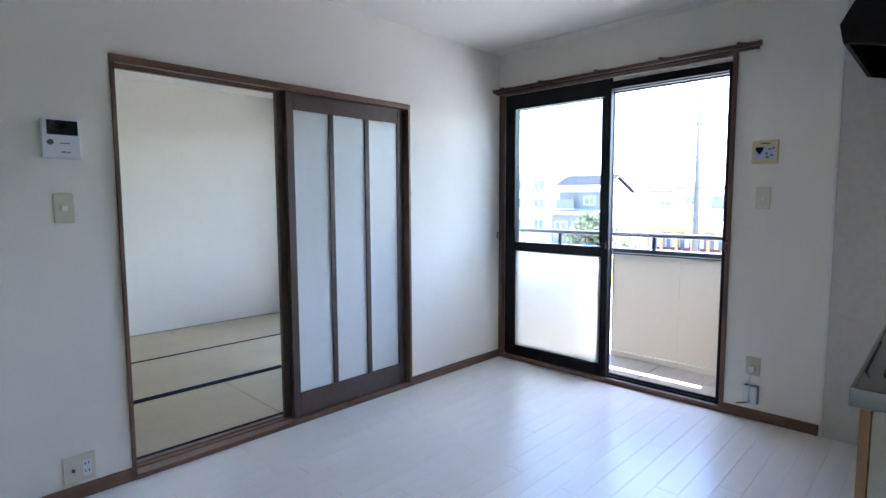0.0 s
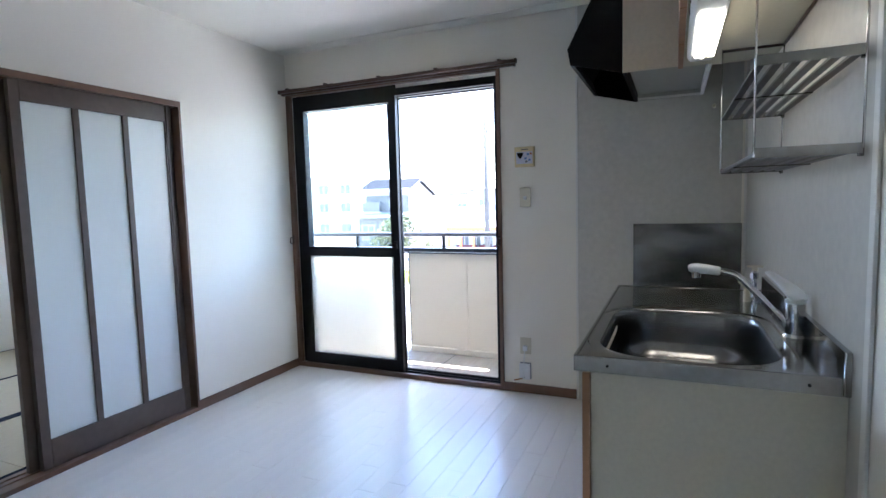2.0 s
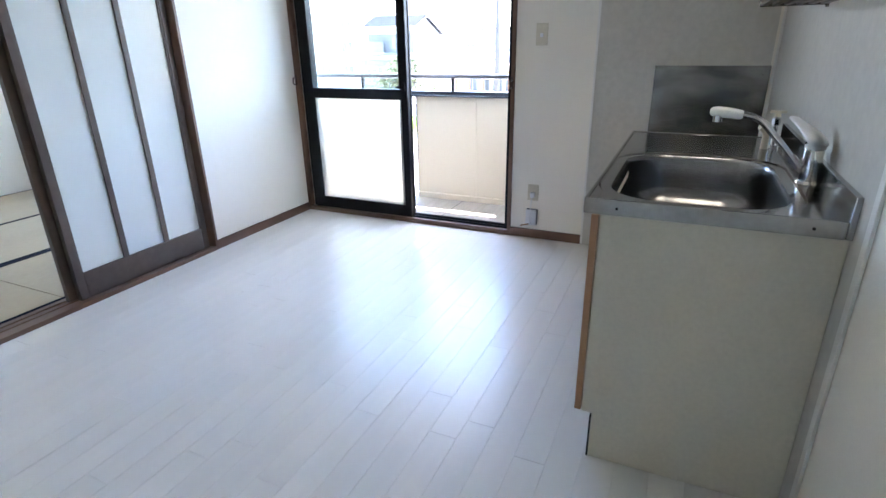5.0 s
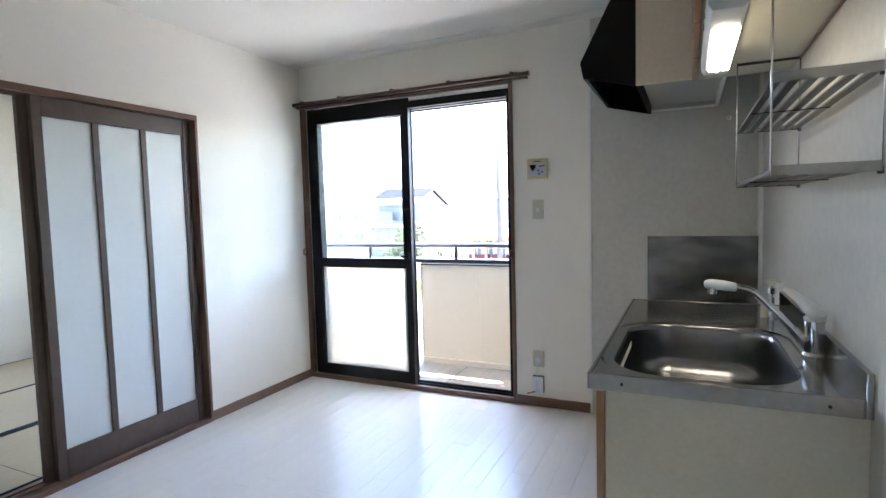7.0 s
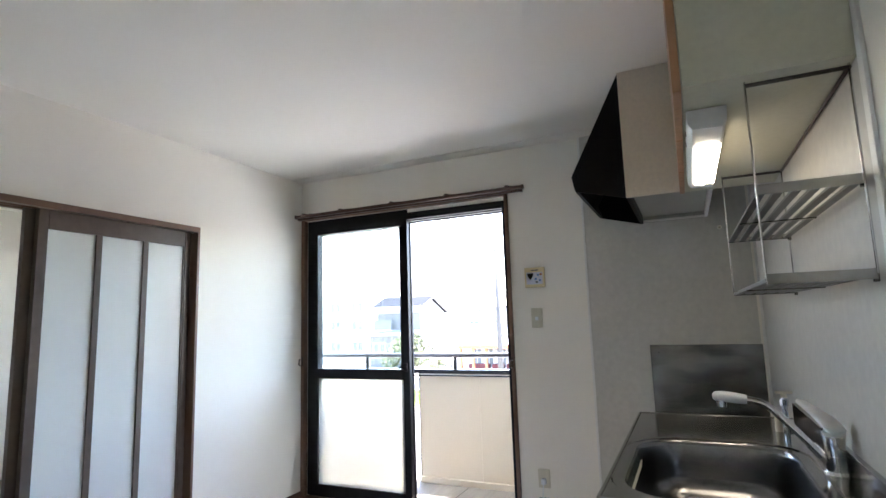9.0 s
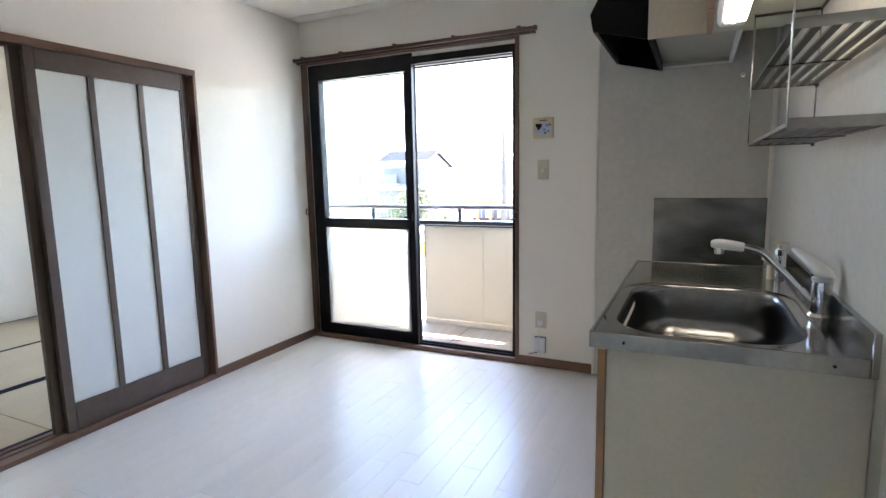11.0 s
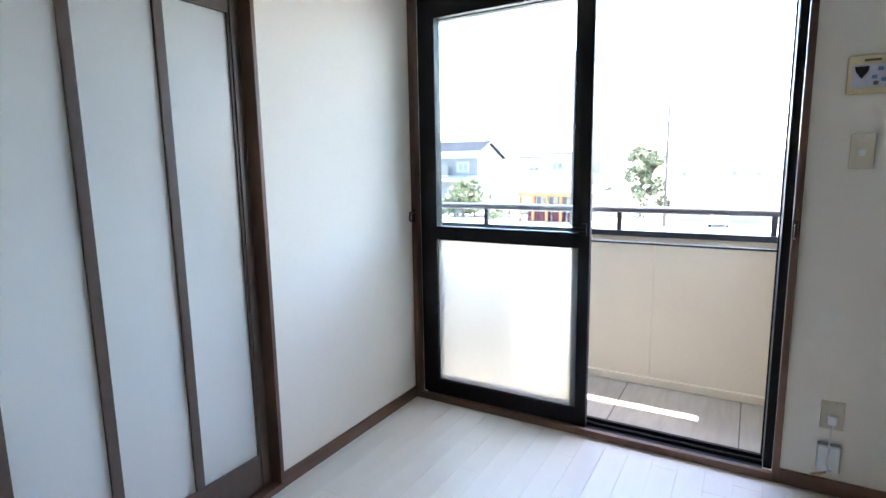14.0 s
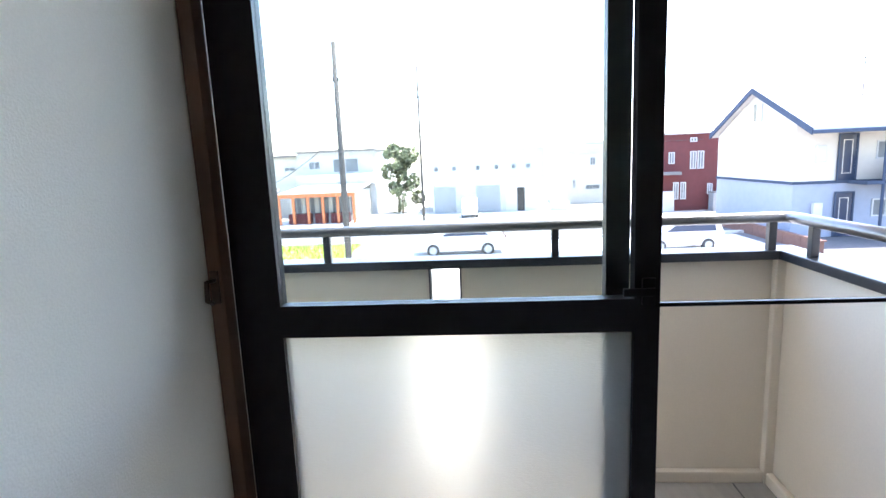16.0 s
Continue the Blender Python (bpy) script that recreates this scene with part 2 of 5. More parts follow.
def rod(bm, a, b, r, r2=None, seg=12):
    """A round bar from a to b."""
    a, b = Vector(a), Vector(b)
    d = b - a
    m = Matrix.Translation((a + b) / 2) @ d.to_track_quat("Z", "Y").to_matrix().to_4x4()
    bmesh.ops.create_cone(bm, cap_ends=True, segments=seg, radius1=r, radius2=r if r2 is None else r2, depth=d.length, matrix=m)
    return bm


def tube(bm, points, r, seg=10):
    """A bent round bar swept through points as one closed skin."""
    pts = [Vector(p) for p in points]
    rings, side = [], None
    for i, p in enumerate(pts):
        d = (pts[min(i + 1, len(pts) - 1)] - pts[max(i - 1, 0)]).normalized()
        if side is None:
            side = d.orthogonal().normalized()
        side = (side - d * side.dot(d)).normalized()
        up = d.cross(side)
        rings.append([bm.verts.new(p + (side * math.cos(k * math.tau / seg) + up * math.sin(k * math.tau / seg)) * r) for k in range(seg)])
    for a, b in zip(rings, rings[1:]):
        for k in range(seg):
            j = (k + 1) % seg
            bm.faces.new((a[k], a[j], b[j], b[k]))
    bm.faces.new(rings[0][::-1])
    bm.faces.new(rings[-1])
    return bm


def mesh_object(name, bm, material, bevel=0.0, smooth=False):
    if bevel:
        bmesh.ops.bevel(bm, geom=list(bm.edges), offset=bevel, segments=2, affect="EDGES", profile=0.6)
    me = bpy.data.meshes.new(name)
    bm.to_mesh(me)
    bm.free()
    if smooth:
        for p in me.polygons:
            p.use_smooth = True
    me.materials.append(material)
    return new(name, me)


def part(name, bm, material, parent, label="", bevel=0.0, smooth=False):
    ob = mesh_object(name, bm, material, bevel, smooth)
    ob.parent = parent
    if parent.type == "EMPTY":
        ob.matrix_parent_inverse = Matrix.Translation(-parent.location)
    if label:
        ob["label"] = label
    return ob


def thing(name, at, label, category, group=""):
    e = new(name)
    e.location, e.empty_display_size = at, 0.1
    return tagged(e, label, category, group)


def setting(name, bm, material, label, category, bevel=0.0):
    return tagged(mesh_object(name, bm, material, bevel), label, category, kind="structure")


def smooth_by_angle(ob, deg=40):
    for p in ob.data.polygons:
        p.use_smooth = True
    ob.data.set_sharp_from_angle(angle=radians(deg))
    return ob


# ---- plan, in metres ----
WX, LY, KY, CZ = 3.563, 2.92, -0.168, 2.395
BX = -1.25
OY0, OY1, OZ0, OZ1 = 1.222, 2.918, 0.0, 2.112
TY0, TY1, TX0 = 3.04, 5.755, -0.3
DX0, DX1, DZ = 0.863, 2.587, 1.896

# ---- large structure ----
setting("floor", boxes((BX, WX, KY - 0.2, LY, -0.2, -0.006)), SEAM, "narrow dark seams under whitewashed floorboards", "floor")
setting("ceiling", boxes((BX - 0.1, WX + 0.12, KY - 0.3, LY + 0.06, CZ, CZ + 0.12)), CEIL, "plain white papered ceiling", "ceiling")
setting("wall_window", boxes((WX, WX + 0.13, KY - 0.1, OY0, -0.2, CZ), (WX, WX + 0.13, OY0, LY + 0.06, OZ1, CZ), (WX, WX + 0.13, OY1, LY + 0.06, -0.2, OZ1)), PAPER, "white wallpapered wall round the balcony window", "wall")
setting("wall_left", boxes((BX - 0.1, DX0, LY, TY0, -0.2, CZ), (DX0, DX1, LY, TY0, DZ, CZ), (DX1, WX, LY, TY0, -0.2, CZ)), PAPER, "white wallpapered wall with a wide sliding-door opening", "wall")
setting("wall_kitchen", boxes((BX - 0.3, WX + 0.1, KY - 0.1, KY, -0.2, CZ)), PAPER, "white wallpapered wall behind the kitchen", "wall")
setting("kitchen_wall_panel", boxes((1.562, WX - 0.008, KY + 0.0005, KY + 0.006, 0, CZ)), KPANEL, "grey mottled kitchen wall panel", "wall panel")
setting("wall_back", boxes((BX - 0.1, BX, KY - 0.3, LY, -0.2, CZ)), PAPER, "plain white wall", "wall")
setting("stove_wall_panel", boxes((WX - 0.006, WX - 0.0005, KY + 0.03, 0.735, 0, CZ)), KPANEL, "grey mottled kitchen wall panel beside the stove place", "wall panel")
setting("panel_trim", boxes((WX - 0.012, WX - 0.0005, 0.735, 0.748, 0, CZ - 0.001)), WHITE_TRIM, "slim white edge trim of the kitchen wall panel", "trim", 0.002)
setting("panel_trim", boxes((1.53, 1.562, KY + 0.0005, KY + 0.009, 0, CZ - 0.001)), WHITE_TRIM, "white edge trim of the kitchen wall panel", "trim", 0.002)
setting("panel_trim", boxes((WX - 0.016, WX - 0.004, KY + 0.006, KY + 0.018, 0.7, CZ - 0.001)), WHITE_TRIM, "slim white corner trim", "trim", 0.002)
setting("ceiling_trim", boxes((3.43, 3.445, KY, LY, CZ - 0.006, CZ - 0.0005)), CEIL, "thin white joint strip along the ceiling", "trim")
setting("baseboard", boxes((WX - 0.012, WX, 0.749, OY0, 0, 0.06), (DX1, WX, LY - 0.012, LY, 0, 0.06), (BX, DX0, LY - 0.012, LY, 0, 0.06)), BROWNX, "dark brown wooden baseboard", "baseboard", 0.002)

# tatami room
setting("tatami_room_floor", boxes((TX0, WX, TY0, TY1, -0.2, -0.02)), SEAM, "dark underfloor beneath the tatami mats", "floor")
setting("tatami_room_ceiling", boxes((TX0 - 0.1, WX + 0.12, TY0 - 0.06, TY1 + 0.1, CZ, CZ + 0.12)), CEIL, "white papered ceiling of the tatami room", "ceiling")
setting("tatami_room_wall_back", boxes((TX0 - 0.1, WX + 0.13, TY1, TY1 + 0.1, -0.2, CZ)), PLASTER, "plain cream plaster wall of the tatami room", "wall")
setting("tatami_room_wall_side", boxes((TX0 - 0.1, TX0, TY0, TY1, -0.2, CZ)), PLASTER, "plain cream side wall of the tatami room", "wall")
setting("tatami_room_wall_window", boxes((WX, WX + 0.13, LY + 0.06, 3.22, -0.2, CZ), (WX, WX + 0.13, 5.4, TY1, -0.2, CZ), (WX, WX + 0.13, 3.22, 5.4, 2.112, CZ), (WX, WX + 0.13, 3.22, 5.4, -0.2, 0.02)), PAPER, "white wall of the tatami room with a window opening", "wall")
tw = thing("tatami_room_window", (WX + 0.05, 4.25, 0.02), "black aluminium window of the tatami room", "window")
tagged(tw, kind="structure")
part("window_frame", boxes((WX + 0.03, WX + 0.1, 3.22, 3.26, 0.02, 2.112), (WX + 0.03, WX + 0.1, 5.36, 5.4, 0.02, 2.112), (WX + 0.03, WX + 0.1, 3.26, 5.36, 2.07, 2.112), (WX + 0.03, WX + 0.1, 3.26, 5.36, 0.02, 0.06), (WX + 0.04, WX + 0.08, 4.28, 4.34, 0.06, 2.07)), BLACKALU, tw, bevel=0.002)
for y0, y1 in ((3.26, 4.28), (4.34, 5.36)):
    pane = part("pane", boxes((WX + 0.055, WX + 0.06, y0, y1, 0.06, 2.07)), GLASS, tw)
    pane.visible_shadow = False
row = 0
for y0, y1 in ((TY0 + 0.02, 3.905), (3.905, 4.835), (4.835, TY1)):
    cuts = (TX0, 1.95, WX) if row == 2 else (TX0, 1.05 if row else 1.7, WX)
    for x0, x1 in zip(cuts, cuts[1:]):
        mat_thing = thing("tatami_mat", ((x0 + x1) / 2, (y0 + y1) / 2, -0.02), "straw tatami mat with a dark blue cloth border", "tatami mat", "tatami mats")
        near, far = (0.036, 0.036) if row < 2 else (0.001, 0.014)
        part("straw_surface", boxes((x0 + 0.002, x1 - 0.002, y0 + near, y1 - far, -0.02, 0.02)), TATAMI, mat_thing)
        for a, b in ((y0, y0 + near), (y1 - far, y1))[row // 2:]:
            part("cloth_border", boxes((x0 + 0.002, x1 - 0.002, a + 0.001, b, -0.02, 0.0215)), TATAMI_EDGE, mat_thing, "dark blue cloth border")
    row += 1

# sliding door opening
door = thing("door_1", (1.7, LY, 0), "brown wooden frame of the wide sliding-door opening", "door frame")
tagged(door, kind="structure")
part("jamb", boxes((DX0, DX0 + 0.017, LY - 0.014, TY0 + 0.01, 0, DZ - 0.032)), BROWN, door, bevel=0.002)
part("jamb", boxes((DX1 - 0.017, DX1, LY - 0.014, TY0 + 0.01, 0, DZ - 0.032)), BROWN, door, bevel=0.002)
part("head", boxes((DX0, DX1, LY - 0.014, LY + 0.02, DZ - 0.032, DZ), (DX0, DX1, LY + 0.02, LY + 0.03, DZ - 0.022, DZ), (DX0, DX1, LY + 0.064, LY + 0.07, DZ - 0.03, DZ), (DX0, DX1, LY + 0.105, TY0 + 0.01, DZ - 0.032, DZ)), BROWNX, door)
part("sill", boxes((DX0 + 0.017, DX1 - 0.017, LY - 0.014, LY + 0.022, 0, 0.024), (DX0 + 0.017, DX1 - 0.017, LY + 0.022, TY0 + 0.02, 0, 0.018), (DX0 + 0.017, DX1 - 0.017, LY + 0.062, LY + 0.07, 0.018, 0.024), (DX0 + 0.017, DX1 - 0.017, LY + 0.108, TY0 + 0.02, 0.018, 0.024)), BROWNX, door, "brown grooved wooden threshold")


def sliding_panel(x0, x1, y0, z0, z1, label, lead=0.031):
    """A brown sliding panel with three tall milky panes."""
    d, st = 0.03, 0.045
    e = thing("sliding_door_panel", ((x0 + x1) / 2, y0 + d / 2, z0), label, "sliding door", "sliding door panels")
    for a, b in ((x0, x0 + lead), (x1 - st, x1)):
        c, lip = (b - 0.009, (b - 0.0088, b)) if a == x0 else (a + 0.009, (a, a + 0.0088))
        part("stile", boxes((min(a, c) if a == x0 else c, c if a == x0 else b, y0, y0 + d, z0, z1)), DOORBROWN, e, bevel=0.002)
        part("stile_bead", boxes((*lip, y0 + 0.005, y0 + d - 0.005, z0, z1)), DOORBROWN, e, bevel=0.001)
    part("top_rail", boxes((x0 + lead, x1 - st, y0 + 0.002, y0 + d - 0.002, z1 - 0.095, z1)), DOORBROWN, e, bevel=0.003)
    part("bottom_rail", boxes((x0 + lead, x1 - st, y0 + 0.002, y0 + d - 0.002, z0, z0 + 0.14)), DOORBROWN, e, bevel=0.003)
    w = (x1 - x0 - st - lead - 2 * 0.032) / 3
    for k in range(3):
        a = x0 + lead + k * (w + 0.032)
        part("pane", boxes((a, a + w, y0 + 0.013, y0 + 0.017, z0 + 0.14, z1 - 0.095)), MILK, e, "milk-white translucent pane")
        if k < 2:
            part("mullion", boxes((a + w, a + w + 0.032, y0 + 0.003, y0 + d - 0.003, z0 + 0.14, z1 - 0.095)), DOORBROWN, e, bevel=0.003)
    return e


sliding_panel(1.71, 2.556, LY + 0.031, 0.02, 1.868, "brown sliding door panel with three milky panes, slid open", 0.046)
sliding_panel(1.673, 2.519, LY + 0.072, 0.02, 1.868, "second brown sliding door panel standing behind the first", 0.06)

# balcony window
win = thing("window_1", (WX + 0.06, 2.07, 0), "black aluminium balcony sliding window in a brown wooden casing, open", "window")
tagged(win, kind="structure")
part("casing", boxes((WX - 0.014, WX + 0.0285, OY0, OY0 + 0.024, 0, OZ1)), BROWN, win, "brown wooden casing", 0.002)
part("casing", boxes((WX - 0.014, WX + 0.0285, OY1 - 0.031, OY1, 0, OZ1)), BROWN, win, "brown wooden casing", 0.002)
part("casing", boxes((WX - 0.014, WX + 0.0285, OY0 + 0.024, OY1 - 0.031, OZ1 - 0.026, OZ1)), BROWNX, win, "brown wooden casing", 0.002)
part("casing", boxes((WX - 0.014, WX + 0.012, OY0 + 0.024, OY1 - 0.031, 0, 0.034)), BROWNX, win, "brown wooden sill board", 0.002)
A0, A1 = OY0 + 0.024, OY1 - 0.031
part("window_frame", boxes((WX + 0.03, WX + 0.17, A0, A0 + 0.03, 0.0285, OZ1 - 0.0265)), BLACKALU, win, bevel=0.002)
part("window_frame", boxes((WX + 0.03, WX + 0.17, A1 - 0.03, A1, 0.0285, OZ1 - 0.0265)), BLACKALU, win, bevel=0.002)
part("window_frame", boxes((WX + 0.03, WX + 0.17, A0 + 0.03, A1 - 0.03, OZ1 - 0.1, OZ1 - 0.0265), (WX + 0.06, WX + 0.066, A0 + 0.03, A1 - 0.03, OZ1 - 0.108, OZ1 - 0.1)), BLACKALU, win)
part("window_track", boxes((WX + 0.0125, WX + 0.17, A0 + 0.03, A1 - 0.03, -0.02, 0.006), (WX + 0.03, WX + 0.037, A0 + 0.03, A1 - 0.03, 0.006, 0.02), (WX + 0.098, WX + 0.105, A0 + 0.03, A1 - 0.03, 0.006, 0.02), (WX + 0.145, WX + 0.15, A0 + 0.03, A1 - 0.03, 0.006, 0.02)), BLACKALU, win)


def sash(y0, y1, x0, wide, edge, low, mid0, mid1, name, label):
    e = part(name, boxes((x0, x0 + 0.034, y0, y0 + wide, 0.03, 2.01), (x0, x0 + 0.034, edge, y1, 0.03, 2.01), (x0, x0 + 0.034, y0 + wide, edge, 0.03, low), (x0, x0 + 0.034, y0 + wide, edge, mid0, mid1), (x0, x0 + 0.034, y0 + wide, edge, 1.968, 2.01)), BLACKALU, win, label)
    for z0, z1, mt, lb in ((low, mid0, FROST, "frosted lower pane"), (mid1, 1.968, GLASS, "clear upper pane")):
        p = part("pane", boxes((x0 + 0.015, x0 + 0.02, y0 + wide, edge, z0, z1)), mt, e, lb)
        p.visible_shadow = False
    return e


inner = sash(1.992, 2.856, WX + 0.016, 0.051, 2.782, 0.115, 0.876, 0.946, "inner_sash", "black sash with clear and frosted panes")
outer = sash(2.039, 2.856, WX + 0.07, 0.049, 2.8, 0.108, 0.869, 0.925, "outer_sash", "black sash slid behind the inner one")
part("crescent_lock", boxes((WX + 0.004, WX + 0.0158, 2.004, 2.03, 0.935, 0.99), (WX - 0.004, WX + 0.0035, 2.006, 2.07, 0.955, 0.972)), BLACKALU, inner, "black crescent lock", 0.003)
# added white strip: paints the bright line where the frame head catches light
part("head_bright_line", boxes((WX + 0.0265, WX + 0.0298, A0 + 0.002, 1.988, OZ1 - 0.05, OZ1 - 0.0275)), WHITE_TRIM, win, "white strip put in for the bright line along the window head")
screen = part("screen_frame", boxes((WX + 0.14, WX + 0.158, 2.03, 2.06, 0.012, 2.012), (WX + 0.14, WX + 0.158, A0 + 0.031, A0 + 0.037, 0.012, 2.012), (WX + 0.14, WX + 0.158, A0 + 0.037, 2.03, 0.012, 0.024), (WX + 0.14, WX + 0.158, A0 + 0.037, 2.03, 2.004, 2.012), (WX + 0.142, WX + 0.152, A0 + 0.037, 2.03, 0.891, 0.9)), BLACKALU, win, "black insect-screen frame with a thin middle bar")


def latch(y, z, label):
    e = thing("tieback_hook", (WX - 0.02, y, z), label, "hook", "casing hooks")
    part("plate", boxes((WX - 0.02, WX - 0.0145, y - 0.009, y + 0.009, z - 0.035, z + 0.035)), RAILBROWN, e, bevel=0.002)
    bm = bmesh.new()
    tube(bm, [(WX - 0.018, y, z + 0.015), (WX - 0.05, y, z + 0.018), (WX - 0.055, y, z - 0.02), (WX - 0.035, y, z - 0.03)], 0.005, 8)
    part("hook", bm, RAILBROWN, e, smooth=True)


latch(OY1 - 0.016, 1.0, "brown curtain tie-back hook on the window casing")
latch(OY0 + 0.016, 1.0, "brown curtain tie-back hook on the window casing")

# curtain rails
cr = thing("curtain_rail", (3.49, 2.01, 2.12), "bronze-brown double curtain rail above the balcony window", "curtain rail")
for x, y0, y1, z in ((3.52, 1.12, 2.905, 2.1), (3.482, 1.1, 2.905, 2.108)):
    part("track", boxes((x - 0.012, x + 0.012, y0, y1, z - 0.011, z + 0.011)), RAILBROWN, cr, bevel=0.003)
    for y in (y0 - 0.012, y1):
        part("end_cap", boxes((x - 0.015, x + 0.015, y, y + 0.014, z - 0.014, z + 0.014)), RAILBROWN, cr, bevel=0.004)
for y in (1.2, 1.63, 2.06, 2.5, 2.84):
    part("bracket", boxes((3.472, 3.5625, y - 0.012, y + 0.012, 2.12, 2.13), (3.5565, 3.5625, y - 0.016, y + 0.016, 2.114, 2.145)), RAILBROWN, cr, bevel=0.002)
for y in (1.14, 1.17, 1.24, 1.3, 1.33, 2.1, 2.55, 2.62, 2.75, 2.8):
    bm = bmesh.new()
    tube(bm, [(3.482, y, 2.1), (3.482, y, 2.086), (3.476, y + 0.004, 2.08)], 0.004, 6)
    part("runner", bm, RAILBROWN, cr)


# switches and small wall things
def plate_x(y0, y1, z0, z1, label, category, name):
    e = thing(name, (WX, (y0 + y1) / 2, z0), label, category)
    part("plate", boxes((WX - 0.009, WX - 0.0005, y0, y1, z0, z1)), IVORY, e, bevel=0.003)
    return e


sw = plate_x(1.03, 1.1, 1.216, 1.338, "ivory light switch on the wall beside the window", "light switch", "light_switch")
part("rocker", boxes((WX - 0.014, WX - 0.008, 1.055, 1.075, 1.262, 1.284)), WHITEPLAST, sw, bevel=0.002)
out = plate_x(1.038, 1.11, 0.26, 0.368, "ivory power outlet with a white plug in it", "power outlet", "power_outlet")
part("plug", boxes((WX - 0.035, WX - 0.009, 1.06, 1.088, 0.285, 0.318)), WHITEPLAST, out, "white plug", 0.004)
ad = thing("wall_adapter", (WX, 1.087, 0.095), "white adapter box hanging under the outlet on its cable", "adapter")
part("back_case", boxes((WX - 0.022, WX - 0.0005, 1.038, 1.11, 0.098, 0.204)), SHUTTER, ad, "grey back shell", 0.004)
part("case", boxes((WX - 0.034, WX - 0.0215, 1.041, 1.112, 0.096, 0.202)), WHITEPLAST, ad, "white front shell", 0.006)
bm = bmesh.new()
tube(bm, [(WX - 0.03, 1.074, 0.29), (WX - 0.04, 1.076, 0.25), (WX - 0.04, 1.08, 0.19), (WX - 0.04, 1.084, 0.14), (WX - 0.044, 1.075, 0.112), (WX - 0.05, 1.068, 0.118), (WX - 0.06, 1.09, 0.112), (WX - 0.075, 1.12, 0.106), (WX - 0.085, 1.135, 0.104)], 0.0032, 7)
part("cable", bm, WHITEPLAST, ad, "thin pale cable", smooth=True)
bm = bmesh.new()
rod(bm, (WX - 0.058, 1.084, 0.112), (WX - 0.084, 1.132, 0.104), 0.0042)
part("cable_end", bm, EDGEWOOD, ad, "brown cable end", smooth=True)

rc = thing("water_heater_remote", (WX, 1.064, 1.465), "ivory water-heater remote with a dark display", "remote panel")
part("case", boxes((WX - 0.02, WX - 0.0005, 1.0, 1.128, 1.467, 1.593)), YELLOWED, rc, bevel=0.005)
part("face", boxes((WX - 0.0225, WX - 0.0195, 1.012, 1.116, 1.487, 1.562)), LILAC, rc, bevel=0.001)
part("display", prism([(1.11, 1.556), (1.07, 1.556), (1.073, 1.538), (1.089, 1.516), (1.106, 1.538)], 0, WX - 0.0245, WX - 0.022), DARKPLAST, rc, "dark display")
for y, z, mt in ((1.055, 1.52, BLUEPLAST), (1.04, 1.545, BLUEPLAST), (1.022, 1.548, ORANGE), (1.03, 1.51, BLUEPLAST), (1.05, 1.5, WALLGREY)):
    part("button", boxes((WX - 0.0245, WX - 0.022, y - 0.007, y + 0.007, z - 0.006, z + 0.006)), mt, rc, bevel=0.001)
part("label_strip", boxes((WX - 0.0225, WX - 0.0195, 1.04, 1.085, 1.572, 1.579)), WALLGREY, rc)

ic = thing("door_intercom", (0.656, LY, 1.44), "white video door intercom with a dark screen", "intercom")
part("case", boxes((0.592, 0.722, LY - 0.026, LY - 0.0005, 1.441, 1.602)), WHITEPLAST, ic, bevel=0.006)
part("screen", boxes((0.608, 0.712, LY - 0.029, LY - 0.0255, 1.535, 1.593)), DARKPLAST, ic, "dark glossy screen", 0.001)
bm = bmesh.new()
rod(bm, (0.617, LY - 0.03, 1.505), (0.617, LY - 0.025, 1.505), 0.011, seg=20)
part("button", bm, WALLGREY, ic, smooth=False)
part("mark", boxes((0.65, 0.682, LY - 0.0275, LY - 0.0255, 1.5, 1.504)), WALLGREY, ic)
part("mark", boxes((0.652, 0.668, LY - 0.0275, LY - 0.0255, 1.465, 1.47)), WALLGREY, ic)
part("mark", boxes((0.672, 0.684, LY - 0.0275, LY - 0.0255, 1.465, 1.469)), WALLGREY, ic)

s2 = thing("light_switch", (0.65, LY, 1.18), "ivory light switch with a white rocker", "light switch")
part("plate", boxes((0.616, 0.686, LY - 0.009, LY - 0.0005, 1.18, 1.3)), IVORY, s2, bevel=0.003)
part("rocker", boxes((0.642, 0.664, LY - 0.016, LY - 0.008, 1.23, 1.25)), WHITEPLAST, s2, bevel=0.002)
o2 = thing("power_outlet", (0.64, LY, 0.07), "ivory outlet plate with aerial and power sockets", "power outlet")
part("plate", boxes((0.588, 0.704, LY - 0.009, LY - 0.0005, 0.075, 0.195)), IVORY, o2, bevel=0.003)
part("socket", boxes((0.656, 0.688, LY - 0.0115, LY - 0.0085, 0.095, 0.165)), WHITEPLAST, o2, "white power socket", 0.001)
for x in (0.664, 0.677):
    for z in (0.112, 0.145):
        part("slot", boxes((x, x + 0.003, LY - 0.013, LY - 0.011, z, z + 0.009)), DARKPLAST, o2)
bm = bmesh.new()
rod(bm, (0.622, LY - 0.018, 0.132), (0.622, LY - 0.009, 0.132), 0.006)
part("aerial_socket", bm, DARKPLAST, o2)

for e in (ic, s2, o2):
    e.location.x += 0.018

